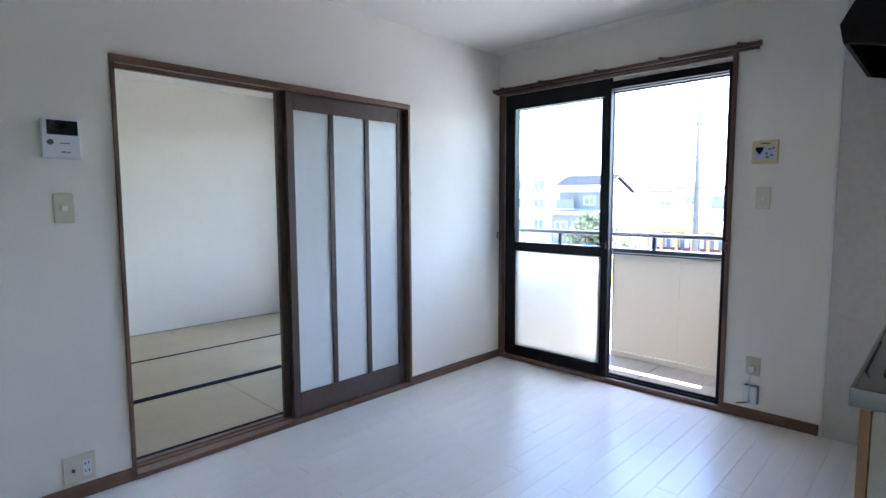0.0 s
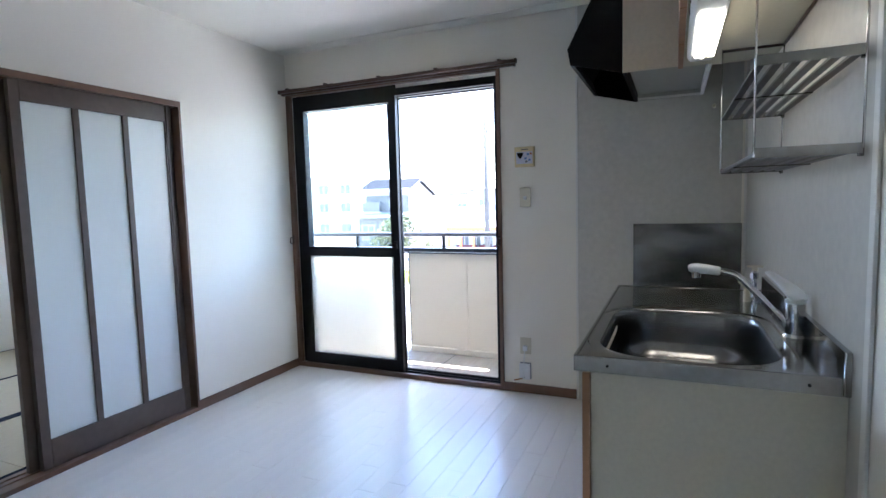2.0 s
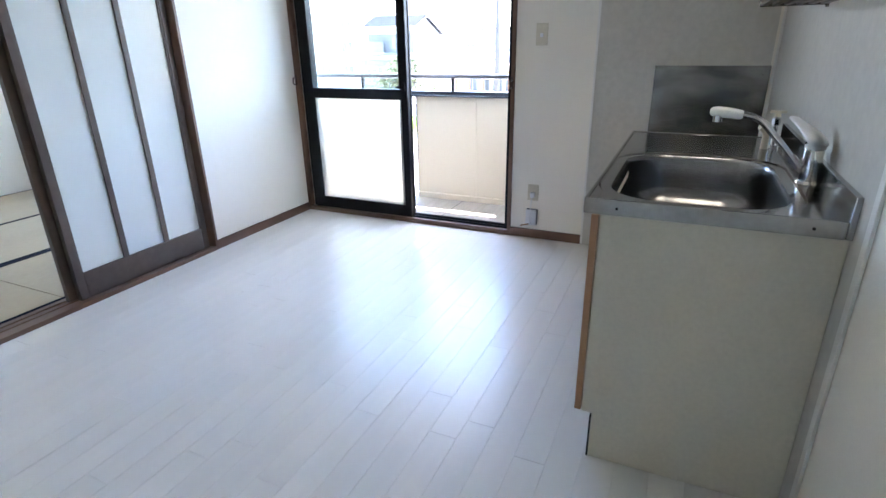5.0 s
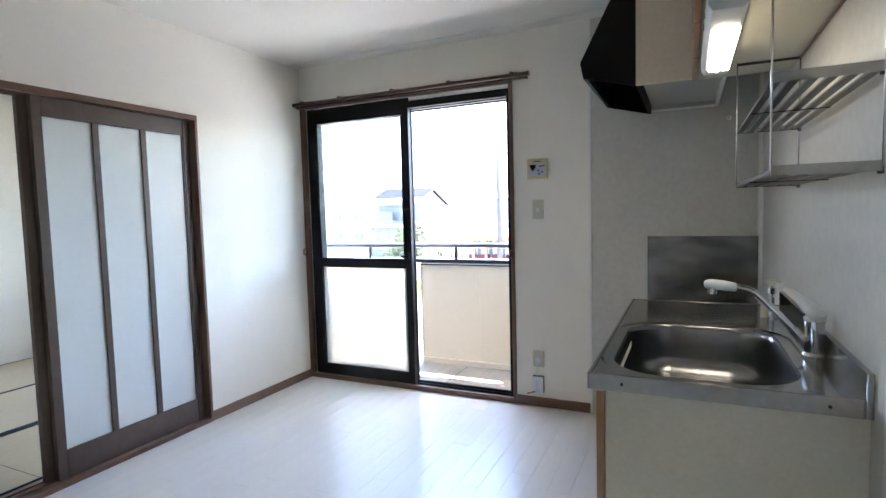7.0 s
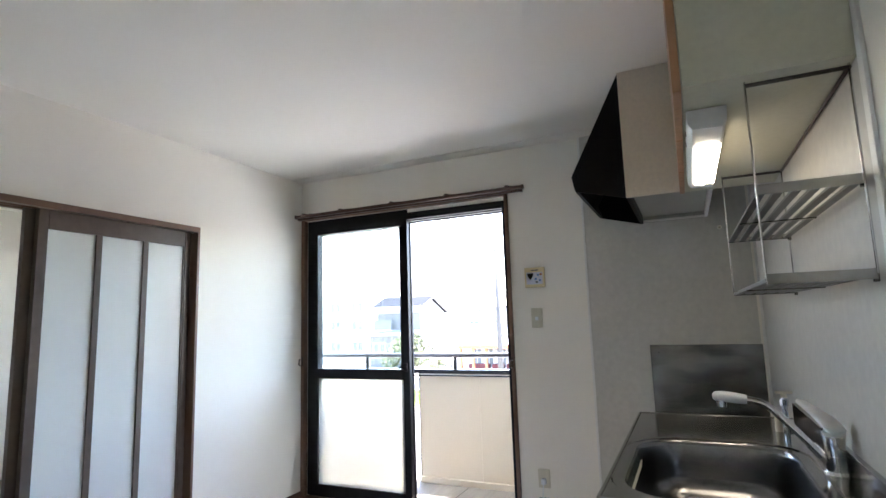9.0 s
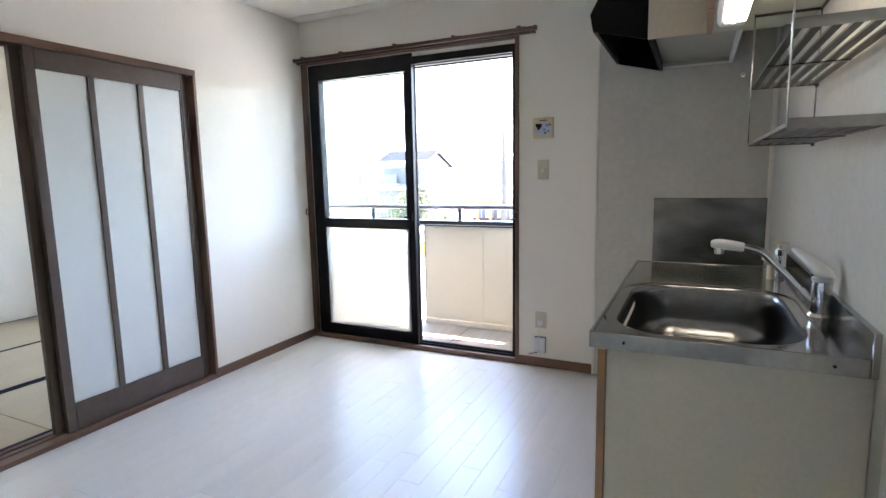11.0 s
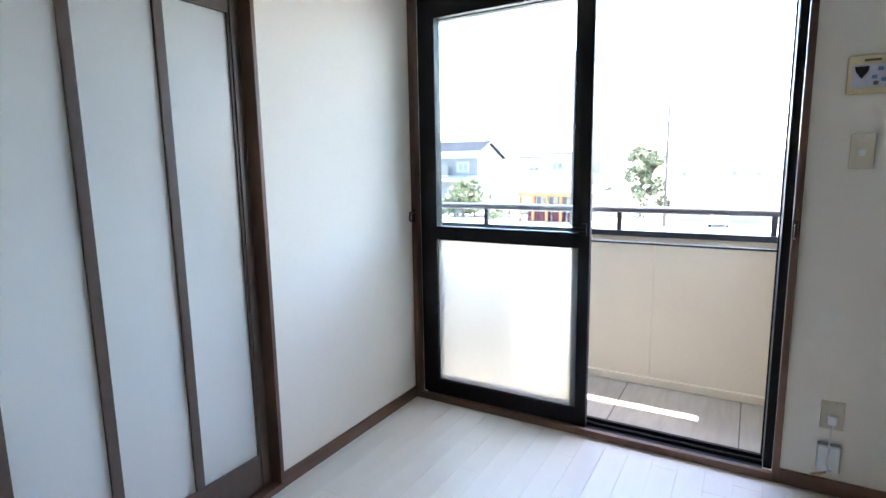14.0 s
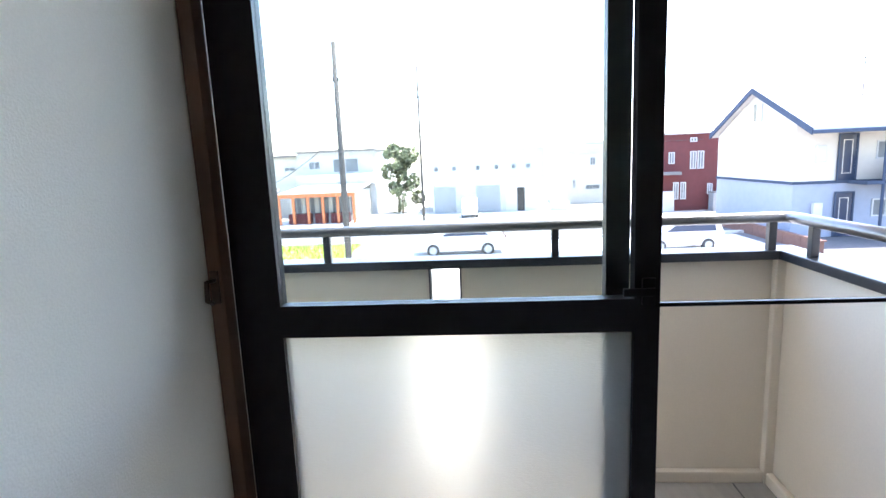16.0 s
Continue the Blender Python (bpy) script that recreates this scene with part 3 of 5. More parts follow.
# ---- kitchen ----
# each thing is drawn with the wall at y = KK and then set against the wall
KK = KY - 0.037
CX0, CX1, CF, CT = 1.634, 2.828, 0.392, 0.835
unit = thing("sink_cabinet", (2.2, 0.1, 0), "sink base cabinet with light wood doors and a grey side", "kitchen cabinet")
part("side_panel", prism([(KK + 0.008, 0.0), (0.325, 0.0), (0.325, 0.165), (0.356, 0.165), (0.356, 0.808), (KK + 0.008, 0.808)], 0, CX0 + 0.012, CX0 + 0.03), CABWHITE, unit, "greyish white side panel", 0.001)
part("body", boxes((CX0 + 0.03, CX1 - 0.012, KK + 0.008, 0.354, 0.165, 0.6), (CX0 + 0.03, CX1 - 0.012, 0.342, 0.354, 0.6, 0.803), (CX1 - 0.03, CX1 - 0.012, KK + 0.008, 0.35, 0.6, 0.803)), CABWHITE, unit)
part("toe_kick", boxes((CX0 + 0.03, CX1 - 0.012, 0.3, 0.322, 0.0, 0.165), (CX0 + 0.011, CX0 + 0.031, 0.325, 0.331, 0.0, 0.15)), DARKPLAST, unit, "black toe kick")


def pull(bm, x, y, z, h=0.088, out_by=0.028):
    pts = [(x, y, z + h / 2)]
    for k in range(1, 8):
        a = math.pi * k / 8
        pts.append((x, y + out_by * math.sin(a), z + h / 2 * math.cos(a)))
    pts.append((x, y, z - h / 2))
    return tube(bm, pts, 0.0045, 8)


dw = (CX1 - CX0 - 0.02) / 3
for k, hx in enumerate((CX0 + dw - 0.06, CX0 + dw + 0.07, CX0 + 2 * dw + 0.07)):
    x0 = CX0 + 0.008 + k * (dw + 0.002)
    d = part("door", boxes((x0, x0 + dw - 0.002, 0.358, 0.378, 0.17, 0.803)), CABWOOD, unit, "light wood door", 0.003)
    if k == 0:
        part("edge_band", boxes((x0 - 0.002, x0 - 0.0002, 0.3585, 0.3775, 0.172, 0.801)), EDGEWOOD, d, "brown edge band")
    bm = bmesh.new()
    pull(bm, hx, 0.378, 0.723)
    part("handle", bm, WHITEPLAST, d, "white arched pull handle", smooth=True)

gas = thing("stove_cabinet", (3.18, 0.15, 0), "low stove base cabinet with light wood doors", "kitchen cabinet")
part("body", boxes((CX1 - 0.008, WX - 0.045, KK + 0.008, 0.35, 0.165, 0.62)), CABWHITE, gas)
part("toe_kick", boxes((CX1 - 0.008, WX - 0.045, 0.29, 0.32, 0, 0.165)), DARKPLAST, gas)
part("top", boxes((CX1 - 0.008, WX - 0.04, KK + 0.008, 0.384, 0.62, 0.65)), STEEL, gas, "steel top", 0.004)
for k in range(2):
    x0 = CX1 - 0.006 + k * 0.316
    d = part("door", boxes((x0, x0 + 0.313, 0.352, 0.372, 0.17, 0.612)), CABWOOD, gas, "light wood door", 0.003)
    bm = bmesh.new()
    pull(bm, x0 + (0.29 if k == 0 else 0.05), 0.372, 0.52)
    part("handle", bm, WHITEPLAST, d, "white arched pull handle", smooth=True)

# worktop with pressed sink bowl
def sink_top(bowl):
    """The steel worktop sheet round its pressed opening, or the rounded bowl that hangs in it."""
    bm = bmesh.new()
    sx0, sx1, sy0, sy1, rad = 1.678, 2.322, -0.095, 0.352, 0.14
    def ring(g, z, n=10):
        pts = []
        for cx, cy, a0 in ((sx1 - rad, sy1 - rad, 0), (sx0 + rad, sy1 - rad, 90), (sx0 + rad, sy0 + rad, 180), (sx1 - rad, sy0 + rad, 270)):
            for k in range(n + 1):
                a = radians(a0 + 90 * k / n)
                pts.append(bm.verts.new((cx + (rad - g) * math.cos(a), cy + (rad - g) * math.sin(a), z)))
        return pts
    def skin(rings):
        for a, b in zip(rings, rings[1:]):
            for i in range(len(a)):
                j = (i + 1) % len(a)
                bm.faces.new((a[i], a[j], b[j], b[i]))
    y0 = KK + 0.022
    if bowl:
        wall = [(-0.002, CT - 0.0035), (0.003, CT - 0.008), (0.006, CT - 0.02), (0.014, CT - 0.105)]
        wall += [(0.014 + 0.07 * (1 - math.cos(radians(k * 9))), CT - 0.105 - 0.07 * math.sin(radians(k * 9))) for k in range(1, 11)]
        rings = [ring(g, z) for g, z in wall]
        skin(rings)
        bm.faces.new(rings[-1])
    else:
        outer_pts = ring(-0.036, CT)
        skin([outer_pts, ring(-0.031, CT - 0.0035), ring(-0.0015, CT - 0.0032)])
        n = len(outer_pts) // 4
        cor = [bm.verts.new((x, y, CT)) for x, y in ((CX1, CF), (CX0, CF), (CX0, y0), (CX1, y0))]
        mid = n // 2
        for k in range(4):
            seq = [outer_pts[(k * n + mid + i) % (4 * n)] for i in range(n + 1)]
            bm.faces.new([cor[k], *seq, cor[(k + 1) % 4]][::-1])
    bmesh.ops.recalc_face_normals(bm, faces=bm.faces)
    if bowl:
        bmesh.ops.reverse_faces(bm, faces=bm.faces)
    return bm


top = thing("sink_worktop", (2.2, 0.1, 0.8), "stainless steel sink worktop with a deep rounded bowl", "sink")
smooth_by_angle(part("sheet", sink_top(False), STEEL, top), 18)
smooth_by_angle(part("bowl", sink_top(True), SATINSHADE, top, "satin steel bowl, coloured darker for its inner shade"))
NX0, NX1, NB, NF = CX0 - 0.006, CX1 + 0.004, KK + 0.023, CF + 0.006
part("nosing", prism([(NX0, NB), (NX0, NF), (NX1, NF), (NX1, NB), (NX1 - 0.008, NB), (NX1 - 0.008, NF - 0.01), (NX0 + 0.01, NF - 0.01), (NX0 + 0.01, NB)], 2, 0.795, CT + 0.003), STEEL, top, bevel=0.003)
part("back_lip", boxes((CX0 - 0.005, CX1 + 0.004, KK + 0.007, KK + 0.022, 0.795, CT + 0.06)), STEEL, top, "raised steel back lip", 0.003)
for y in (0.313, -0.12):
    bm = bmesh.new()
    rod(bm, (CX0 - 0.0078, y, 0.815), (CX0 - 0.005, y, 0.815), 0.0036)
    part("rivet", bm, DARKPLAST, top)
bm = bmesh.new()
rod(bm, (2.0, 0.13, CT - 0.1755), (2.0, 0.13, CT - 0.171), 0.06, seg=28)
part("drain", bm, OLDSTEEL, top, "round sink drain")
bm = bmesh.new()
rod(bm, (2.0, 0.13, CT - 0.172), (2.0, 0.13, CT - 0.166), 0.03, seg=20)
part("drain_cap", bm, RUBBER, top)

sp = thing("stove_splash_plate", (WX - 0.01, 0.14, 0.66), "stained stainless steel splash plate behind the stove place", "splash plate")
part("plate", boxes((WX - 0.012, WX - 0.0065, -0.143, 0.416, 0.66, 1.103)), OLDSTEEL, sp, bevel=0.001)
for y in (-0.11, 0.37):
    bm = bmesh.new()
    rod(bm, (WX - 0.014, y, 1.06), (WX - 0.011, y, 1.06), 0.004)
    part("screw", bm, RODSTEEL, sp)

# mixer tap
def loft(bm, stations, seg=18):
    """A smooth skin through oval sections: (centre, half width, half height), one after another."""
    pts = [Vector(p[0]) for p in stations]
    rings = []
    for i, (p, w, h) in enumerate(stations):
        d = (pts[min(i + 1, len(pts) - 1)] - pts[max(i - 1, 0)]).normalized()
        side = d.cross(Vector((0, 0, 1))).normalized()
        up = side.cross(d)
        rings.append([bm.verts.new(pts[i] + side * w * math.cos(q * math.tau / seg) + up * h * math.sin(q * math.tau / seg)) for q in range(seg)])
    for a, b in zip(rings, rings[1:]):
        for q in range(seg):
            j = (q + 1) % seg
            bm.faces.new((a[q], a[j], b[j], b[q]))
    bm.faces.new(rings[0][::-1])
    bm.faces.new(rings[-1])
    bmesh.ops.recalc_face_normals(bm, faces=bm.faces)
    return bm


TX, TY = 2.015, -0.159
tap = thing("mixer_tap", (TX, TY, CT), "chrome single-lever mixer tap with a white head", "tap")
bm = bmesh.new()
rod(bm, (TX, TY, CT), (TX, TY, CT + 0.008), 0.031, 0.029, 28)
rod(bm, (TX, TY, CT + 0.008), (TX, TY, CT + 0.046), 0.0255, seg=28)
rod(bm, (TX, TY, CT + 0.049), (TX, TY, CT + 0.0955), 0.0245, seg=28)
rod(bm, (TX, TY, CT + 0.046), (TX, TY, CT + 0.049), 0.0225, seg=28)
smooth_by_angle(part("body", bm, CHROME, tap))
bm = bmesh.new()
rod(bm, (TX, TY, CT + 0.096), (TX, TY, CT + 0.106), 0.0255, 0.0265, 28)
loft(bm, [((TX - 0.03, TY - 0.009, CT + 0.108), 0.008, 0.006), ((TX - 0.022, TY - 0.007, CT + 0.111), 0.02, 0.013), ((TX - 0.004, TY - 0.001, CT + 0.117), 0.025, 0.0165), ((TX + 0.02, TY + 0.008, CT + 0.13), 0.025, 0.0155), ((TX + 0.05, TY + 0.021, CT + 0.143), 0.021, 0.0095), ((TX + 0.085, TY + 0.036, CT + 0.156), 0.018, 0.006), ((TX + 0.112, TY + 0.047, CT + 0.165), 0.016, 0.005), ((TX + 0.124, TY + 0.052, CT + 0.168), 0.008, 0.003)])
lever = smooth_by_angle(part("lever", bm, WHITEPLAST, tap, "white lever"))
bm = bmesh.new()
rod(bm, (TX - 0.006, TY + 0.024, CT + 0.113), (TX - 0.0062, TY + 0.0275, CT + 0.1135), 0.0035, seg=12)
part("index_mark", bm, DARKPLAST, lever)
bm = bmesh.new()
tube(bm, [(TX, TY + 0.012, CT + 0.026), (TX, TY + 0.024, CT + 0.036), (TX + 0.005, TY + 0.085, CT + 0.107), (TX + 0.01, TY + 0.133, CT + 0.1585), (TX + 0.012, TY + 0.146, CT + 0.169), (TX + 0.014, TY + 0.16, CT + 0.1755), (TX + 0.016, TY + 0.178, CT + 0.179), (TX + 0.019, TY + 0.2, CT + 0.182)], 0.0098, 16)
smooth_by_angle(part("spout", bm, CHROME, tap))
bm = bmesh.new()
rod(bm, (TX + 0.001, TY + 0.03, CT + 0.043), (TX + 0.003, TY + 0.052, CT + 0.069), 0.0125, seg=16)
smooth_by_angle(part("spout_collar", bm, CHROME, tap))
bm = bmesh.new()
loft(bm, [((TX + 0.017, TY + 0.19, CT + 0.1805), 0.011, 0.011), ((TX + 0.0175, TY + 0.196, CT + 0.181), 0.0135, 0.0135), ((TX + 0.022, TY + 0.228, CT + 0.185), 0.0165, 0.015), ((TX + 0.026, TY + 0.256, CT + 0.187), 0.0175, 0.0155), ((TX + 0.028, TY + 0.27, CT + 0.1865), 0.0155, 0.0135), ((TX + 0.029, TY + 0.277, CT + 0.186), 0.009, 0.008)])
head = smooth_by_angle(part("spray_head", bm, WHITEPLAST, tap, "white spray head"))
bm = bmesh.new()
rod(bm, (TX + 0.026, TY + 0.255, CT + 0.177), (TX + 0.026, TY + 0.255, CT + 0.158), 0.0135, 0.0125, 18)
part("nozzle", bm, CHROME, head)

GX, GY = 2.55, -0.098
cock = thing("gas_cock", (GX, GY, CT), "small beige gas cock with a chrome valve standing on the worktop", "gas cock")
bm = bmesh.new()
rod(bm, (GX, GY, CT), (GX, GY, CT + 0.05), 0.013, 0.011, 14)
tube(bm, [(GX, GY, CT + 0.045), (GX, GY + 0.004, CT + 0.06), (GX - 0.004, GY + 0.016, CT + 0.075), (GX - 0.01, GY + 0.026, CT + 0.08)], 0.01, 12)
smooth_by_angle(part("elbow", bm, IVORY, cock, "beige elbow"))
bm = bmesh.new()
rod(bm, (GX + 0.03, GY - 0.028, CT), (GX + 0.03, GY - 0.028, CT + 0.012), 0.02, seg=18)
rod(bm, (GX + 0.03, GY - 0.028, CT + 0.012), (GX + 0.03, GY - 0.028, CT + 0.115), 0.0085, seg=14)
rod(bm, (GX + 0.03, GY - 0.028, CT + 0.085), (GX + 0.03, GY - 0.028, CT + 0.108), 0.014, seg=6)
smooth_by_angle(part("pipe", bm, CHROME, cock))
bm = bmesh.new()
rod(bm, (GX + 0.03, GY - 0.028, CT + 0.115), (GX + 0.03, GY - 0.028, CT + 0.128), 0.012, 0.009, 12)
box(bm, GX + 0.026, GX + 0.034, GY - 0.056, GY - 0.002, CT + 0.1285, CT + 0.137)
part("knob", bm, IVORY, cock, "ivory knob")

# wall cabinet, hood, rack and lamp
cab = thing("wall_cabinet", (2.13, 0.0, 1.765), "cream wall cabinet with wood-edged doors above the sink", "wall cabinet")
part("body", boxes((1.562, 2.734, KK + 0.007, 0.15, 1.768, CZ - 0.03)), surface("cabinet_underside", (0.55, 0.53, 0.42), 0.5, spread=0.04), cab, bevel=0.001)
for k in range(3):
    x0 = 1.562 + k * 0.39
    part("door", boxes((x0, x0 + 0.385, 0.152, 0.171, 1.76, CZ - 0.035)), EDGEWOOD, cab, "light wood door", 0.002)
for x in (1.89, 1.995):
    bm = bmesh.new()
    rod(bm, (x, 0.14, 1.768), (x, 0.14, 1.752), 0.006, seg=10)
    rod(bm, (x, 0.14, 1.757), (x, 0.118, 1.752), 0.005, seg=8)
    part("hinge", bm, RAILBROWN, cab, "small dark metal catch")

hood = thing("range_hood", (3.15, 0.15, 1.8), "black sloping range hood with a cream side panel", "range hood")
HX0, HX1 = 2.752, WX - 0.03
part("side_panel", boxes((2.735, HX0 - 0.0005, KK + 0.007, 0.388, 1.8, CZ - 0.003)), CABCREAM, hood, "cream laminate side panel", 0.001)
SLOPE = [(0.39, 1.803), (0.615, 1.861), (0.628, 1.932), (0.39, CZ - 0.003)]
part("side_plate", prism(SLOPE, 0, HX0, HX0 + 0.006), BLACKPAINT, hood, "black enamel side plate")
part("side_plate", prism(SLOPE, 0, HX1 - 0.006, HX1), BLACKPAINT, hood, "black enamel side plate")
part("front_plate", prism([(0.628, 1.932), (0.39, CZ - 0.003), (0.382, CZ - 0.008), (0.62, 1.93)], 0, HX0 + 0.006, HX1 - 0.006), BLACKPAINT, hood, "black sloping front plate")
part("front_lip", prism([(0.615, 1.861), (0.628, 1.932), (0.62, 1.93), (0.6, 1.869), (0.598, 1.857)], 0, HX0 + 0.006, HX1 - 0.006), BLACKPAINT, hood, "black front lip")
part("inner_wall", boxes((HX0 + 0.006, HX1 - 0.006, 0.372, 0.389, 1.8, CZ - 0.01)), BLACKPAINT, hood, "black inner wall")
part("duct_cover", boxes((HX0, HX1, KK + 0.01, 0.371, 1.96, CZ - 0.004)), CABWHITE, hood)
part("filter", boxes((HX0 + 0.012, HX1 - 0.012, 0.052, 0.37, 1.838, 1.9)), FILTER, hood, "grey grease filter")
part("rim", boxes((HX1 - 0.012, HX1, 0.04, 0.371, 1.806, 1.959)), FILTER, hood)
part("rim_lip", boxes((HX1 - 0.018, HX1 - 0.0125, 0.04, 0.371, 1.806, 1.818)), WHITE_TRIM, hood, "white rim lip")
part("rim", boxes((HX0 + 0.001, HX1 - 0.0125, 0.036, 0.05, 1.806, 1.959)), WHITE_TRIM, hood, "white side rim")
part("rim", boxes((HX0 + 0.001, HX0 + 0.011, 0.051, 0.371, 1.806, 1.959)), FILTER, hood)

rack = thing("hanging_dish_rack", (2.0, -0.07, 1.31), "two-tier steel dish rack hung under the wall cabinet", "dish rack")
RX0, RX1, RY0, RY1 = 1.597, 2.51, KK + 0.014, 0.003
for x in (RX0, RX1):
    for y in (RY0, RY1):
        bm = bmesh.new()
        rod(bm, (x, y, 1.319), (x, y, 1.766), 0.0026, seg=8)
        part("hanger", bm, CHROME, rack, smooth=True)
    bm = bmesh.new()
    rod(bm, (x, RY0, 1.757), (x, RY1, 1.757), 0.005, seg=8)
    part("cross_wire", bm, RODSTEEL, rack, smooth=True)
bm = bmesh.new()
rod(bm, (RX0, RY0, 1.758), (RX1, RY0, 1.758), 0.0045, seg=8)
part("back_wire", bm, DOORBROWN, rack, smooth=True)
for z in (1.319, 1.516):
    tier = part("end_bar", boxes((RX0 - 0.002, RX0 + 0.004, RY0, RY1, z - 0.011, z + 0.011)), STEEL, rack, bevel=0.001)
    part("end_bar", boxes((RX1 - 0.004, RX1 + 0.002, RY0, RY1, z - 0.009, z + 0.009)), STEEL, rack, bevel=0.001)
    part("cross_bar", boxes(((RX0 + RX1) / 2 - 0.011, (RX0 + RX1) / 2 + 0.011, RY0 + 0.002, RY1 - 0.002, z - 0.0095, z - 0.0062)), OLDSTEEL, rack)
    for k in range(6):
        y = RY0 + 0.01 + k * (RY1 - RY0 - 0.02) / 5
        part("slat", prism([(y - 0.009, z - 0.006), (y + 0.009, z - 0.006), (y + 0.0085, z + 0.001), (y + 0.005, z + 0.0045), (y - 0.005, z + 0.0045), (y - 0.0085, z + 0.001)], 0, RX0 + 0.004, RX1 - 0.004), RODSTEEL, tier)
    for x in (RX0 + 0.012, RX1 - 0.012):
        part("hook_clip", boxes((x - 0.006, x + 0.006, RY0 - 0.004, RY0 + 0.006, z - 0.016, z + 0.012)), OLDSTEEL, rack, bevel=0.002)

lamp = thing("under_cabinet_lamp", (2.0, 0.09, 1.7), "white under-cabinet kitchen lamp, lit", "lamp")
part("housing", prism([(0.134, 1.766), (0.132, 1.73), (0.122, 1.714), (0.052, 1.712), (0.042, 1.73), (0.04, 1.766)], 0, 1.72, 2.42), WHITEPLAST, lamp, bevel=0.002)
part("diffuser", boxes((1.868, 2.335, 0.05, 0.112, 1.705, 1.7125)), TUBE, lamp, "lit white diffuser", 0.002)
bm = bmesh.new()
rod(bm, (2.3, 0.085, 1.704), (2.27, 0.09, 1.698), 0.012)
part("switch", bm, WHITEPLAST, lamp)
hook = thing("wall_hook", (WX - 0.006, 0.003, 1.745), "small ivory hook on the kitchen wall panel", "hook")
bm = bmesh.new()
rod(bm, (WX - 0.007, 0.003, 1.745), (WX - 0.02, 0.003, 1.745), 0.011, 0.008, 14)
bmesh.ops.create_uvsphere(bm, u_segments=12, v_segments=8, radius=0.01, matrix=Matrix.Translation((WX - 0.02, 0.003, 1.745)))
part("knob", bm, IVORY, hook, smooth=True)
for e, dy, dz in ((unit, 0.037, 0.0), (gas, 0.037, 0.0), (top, 0.037, 0.013), (tap, 0.037, 0.013), (cock, 0.037, 0.013), (cab, 0.018, 0.025), (lamp, 0.028, 0.025), (hood, 0.022, 0.0), (rack, 0.037, 0.025)):
    e.location += Vector((0, dy, dz))

# ---- balcony ----
PX, PY, BZ = 4.585, 1.21, -0.108
setting("balcony_floor", boxes((WX + 0.13, PX + 0.1, PY - 0.1, 7.0, -0.3, BZ)), BALFLOOR, "grey plank-patterned balcony floor sheet", "balcony floor")
for k in range(9):
    y = PY + 0.15 + k * 0.62
    setting("balcony_seam", boxes((WX + 0.17, PX - 0.032, y, y + 0.006, BZ, BZ + 0.0015)), WALLGREY, "thin dark seam of the balcony floor sheet", "seam")
setting("outer_wall", boxes((WX + 0.131, WX + 0.15, -4, OY0, -3.0, 2.9), (WX + 0.131, WX + 0.15, OY0, OY1, OZ1, 2.9), (WX + 0.131, WX + 0.15, OY1, 3.22, -3.0, 2.9), (WX + 0.131, WX + 0.15, 3.22, 5.4, 2.112, 2.9), (WX + 0.131, WX + 0.15, 5.4, 8, -3.0, 2.9)), STUCCO, "cream outer wall of the flats", "wall")
setting("eave", boxes((WX + 0.15, 4.73, -3, 8, 2.3, 2.46)), STUCCO, "pale underside of the eave above the balcony", "eave")
setting("gutter", boxes((4.731, 4.8, -3, 8, 2.278, 2.37)), WHITE_TRIM, "white rain gutter along the eave", "gutter", 0.01)
par = thing("balcony_parapet", (PX, 3.0, -0.3), "cream balcony parapet of flat panels with dark rails", "parapet")
for y0, y1 in ((PY, 1.8655), (1.8665, 2.445), (2.561, 3.2), (3.2005, 4.2), (4.2005, 5.2), (5.2005, 7.0)):
    part("panel", boxes((PX, PX + 0.06, y0, y1, -0.3, 0.82)), CREAMWALL, par, bevel=0.002)
for y0, y1 in ((2.437, 2.445), (2.561, 2.569)):
    part("slit_edge", boxes((PX - 0.004, PX + 0.062, y0, y1, BZ, 0.818)), RAILALU, par)
part("joint_strip", boxes((PX + 0.06, PX + 0.066, 1.84, 1.89, -0.3, 0.819)), CREAMWALL, par)
part("side_panel", boxes((WX + 0.16, PX, PY - 0.06, PY, -0.3, 0.82)), CREAMWALL, par, bevel=0.002)
part("corner_post", boxes((PX - 0.035, PX, PY, PY + 0.035, BZ, 0.82)), CREAMWALL, par, bevel=0.004)
part("skirting", boxes((PX - 0.03, PX - 0.001, PY + 0.036, 2.435, BZ, BZ + 0.05), (PX - 0.03, PX - 0.001, 2.571, 7, BZ, BZ + 0.05)), CREAMWALL, par, bevel=0.006)
part("skirting", boxes((WX + 0.16, PX - 0.036, PY + 0.001, PY + 0.03, BZ, BZ + 0.05)), CREAMWALL, par, bevel=0.006)
part("lower_rail", boxes((PX - 0.05, PX + 0.066, PY - 0.07, 7, 0.82, 0.855)), RAILALU, par, "dark lower rail", 0.004)
part("lower_rail", boxes((WX + 0.16, PX - 0.0505, PY - 0.07, PY + 0.035, 0.82, 0.855)), RAILALU, par, "dark lower rail", 0.004)
bm = bmesh.new()
tube(bm, [(PX - 0.03, 7, 0.978), (PX - 0.03, PY + 0.05, 0.978), (PX - 0.034, PY + 0.026, 0.978), (PX - 0.046, PY + 0.01, 0.978), (PX - 0.064, PY + 0.002, 0.978), (PX - 0.085, PY, 0.978), (WX + 0.16, PY, 0.978)], 0.021, 14)
part("handrail", bm, RAILTOP, par, "grey round handrail", smooth=True)
for y in (1.27, 2.07, 2.965, 4.0, 5.0, 6.0):
    part("post", boxes((PX - 0.043, PX - 0.017, y - 0.014, y + 0.014, 0.855, 0.962)), RAILALU, par, bevel=0.002)
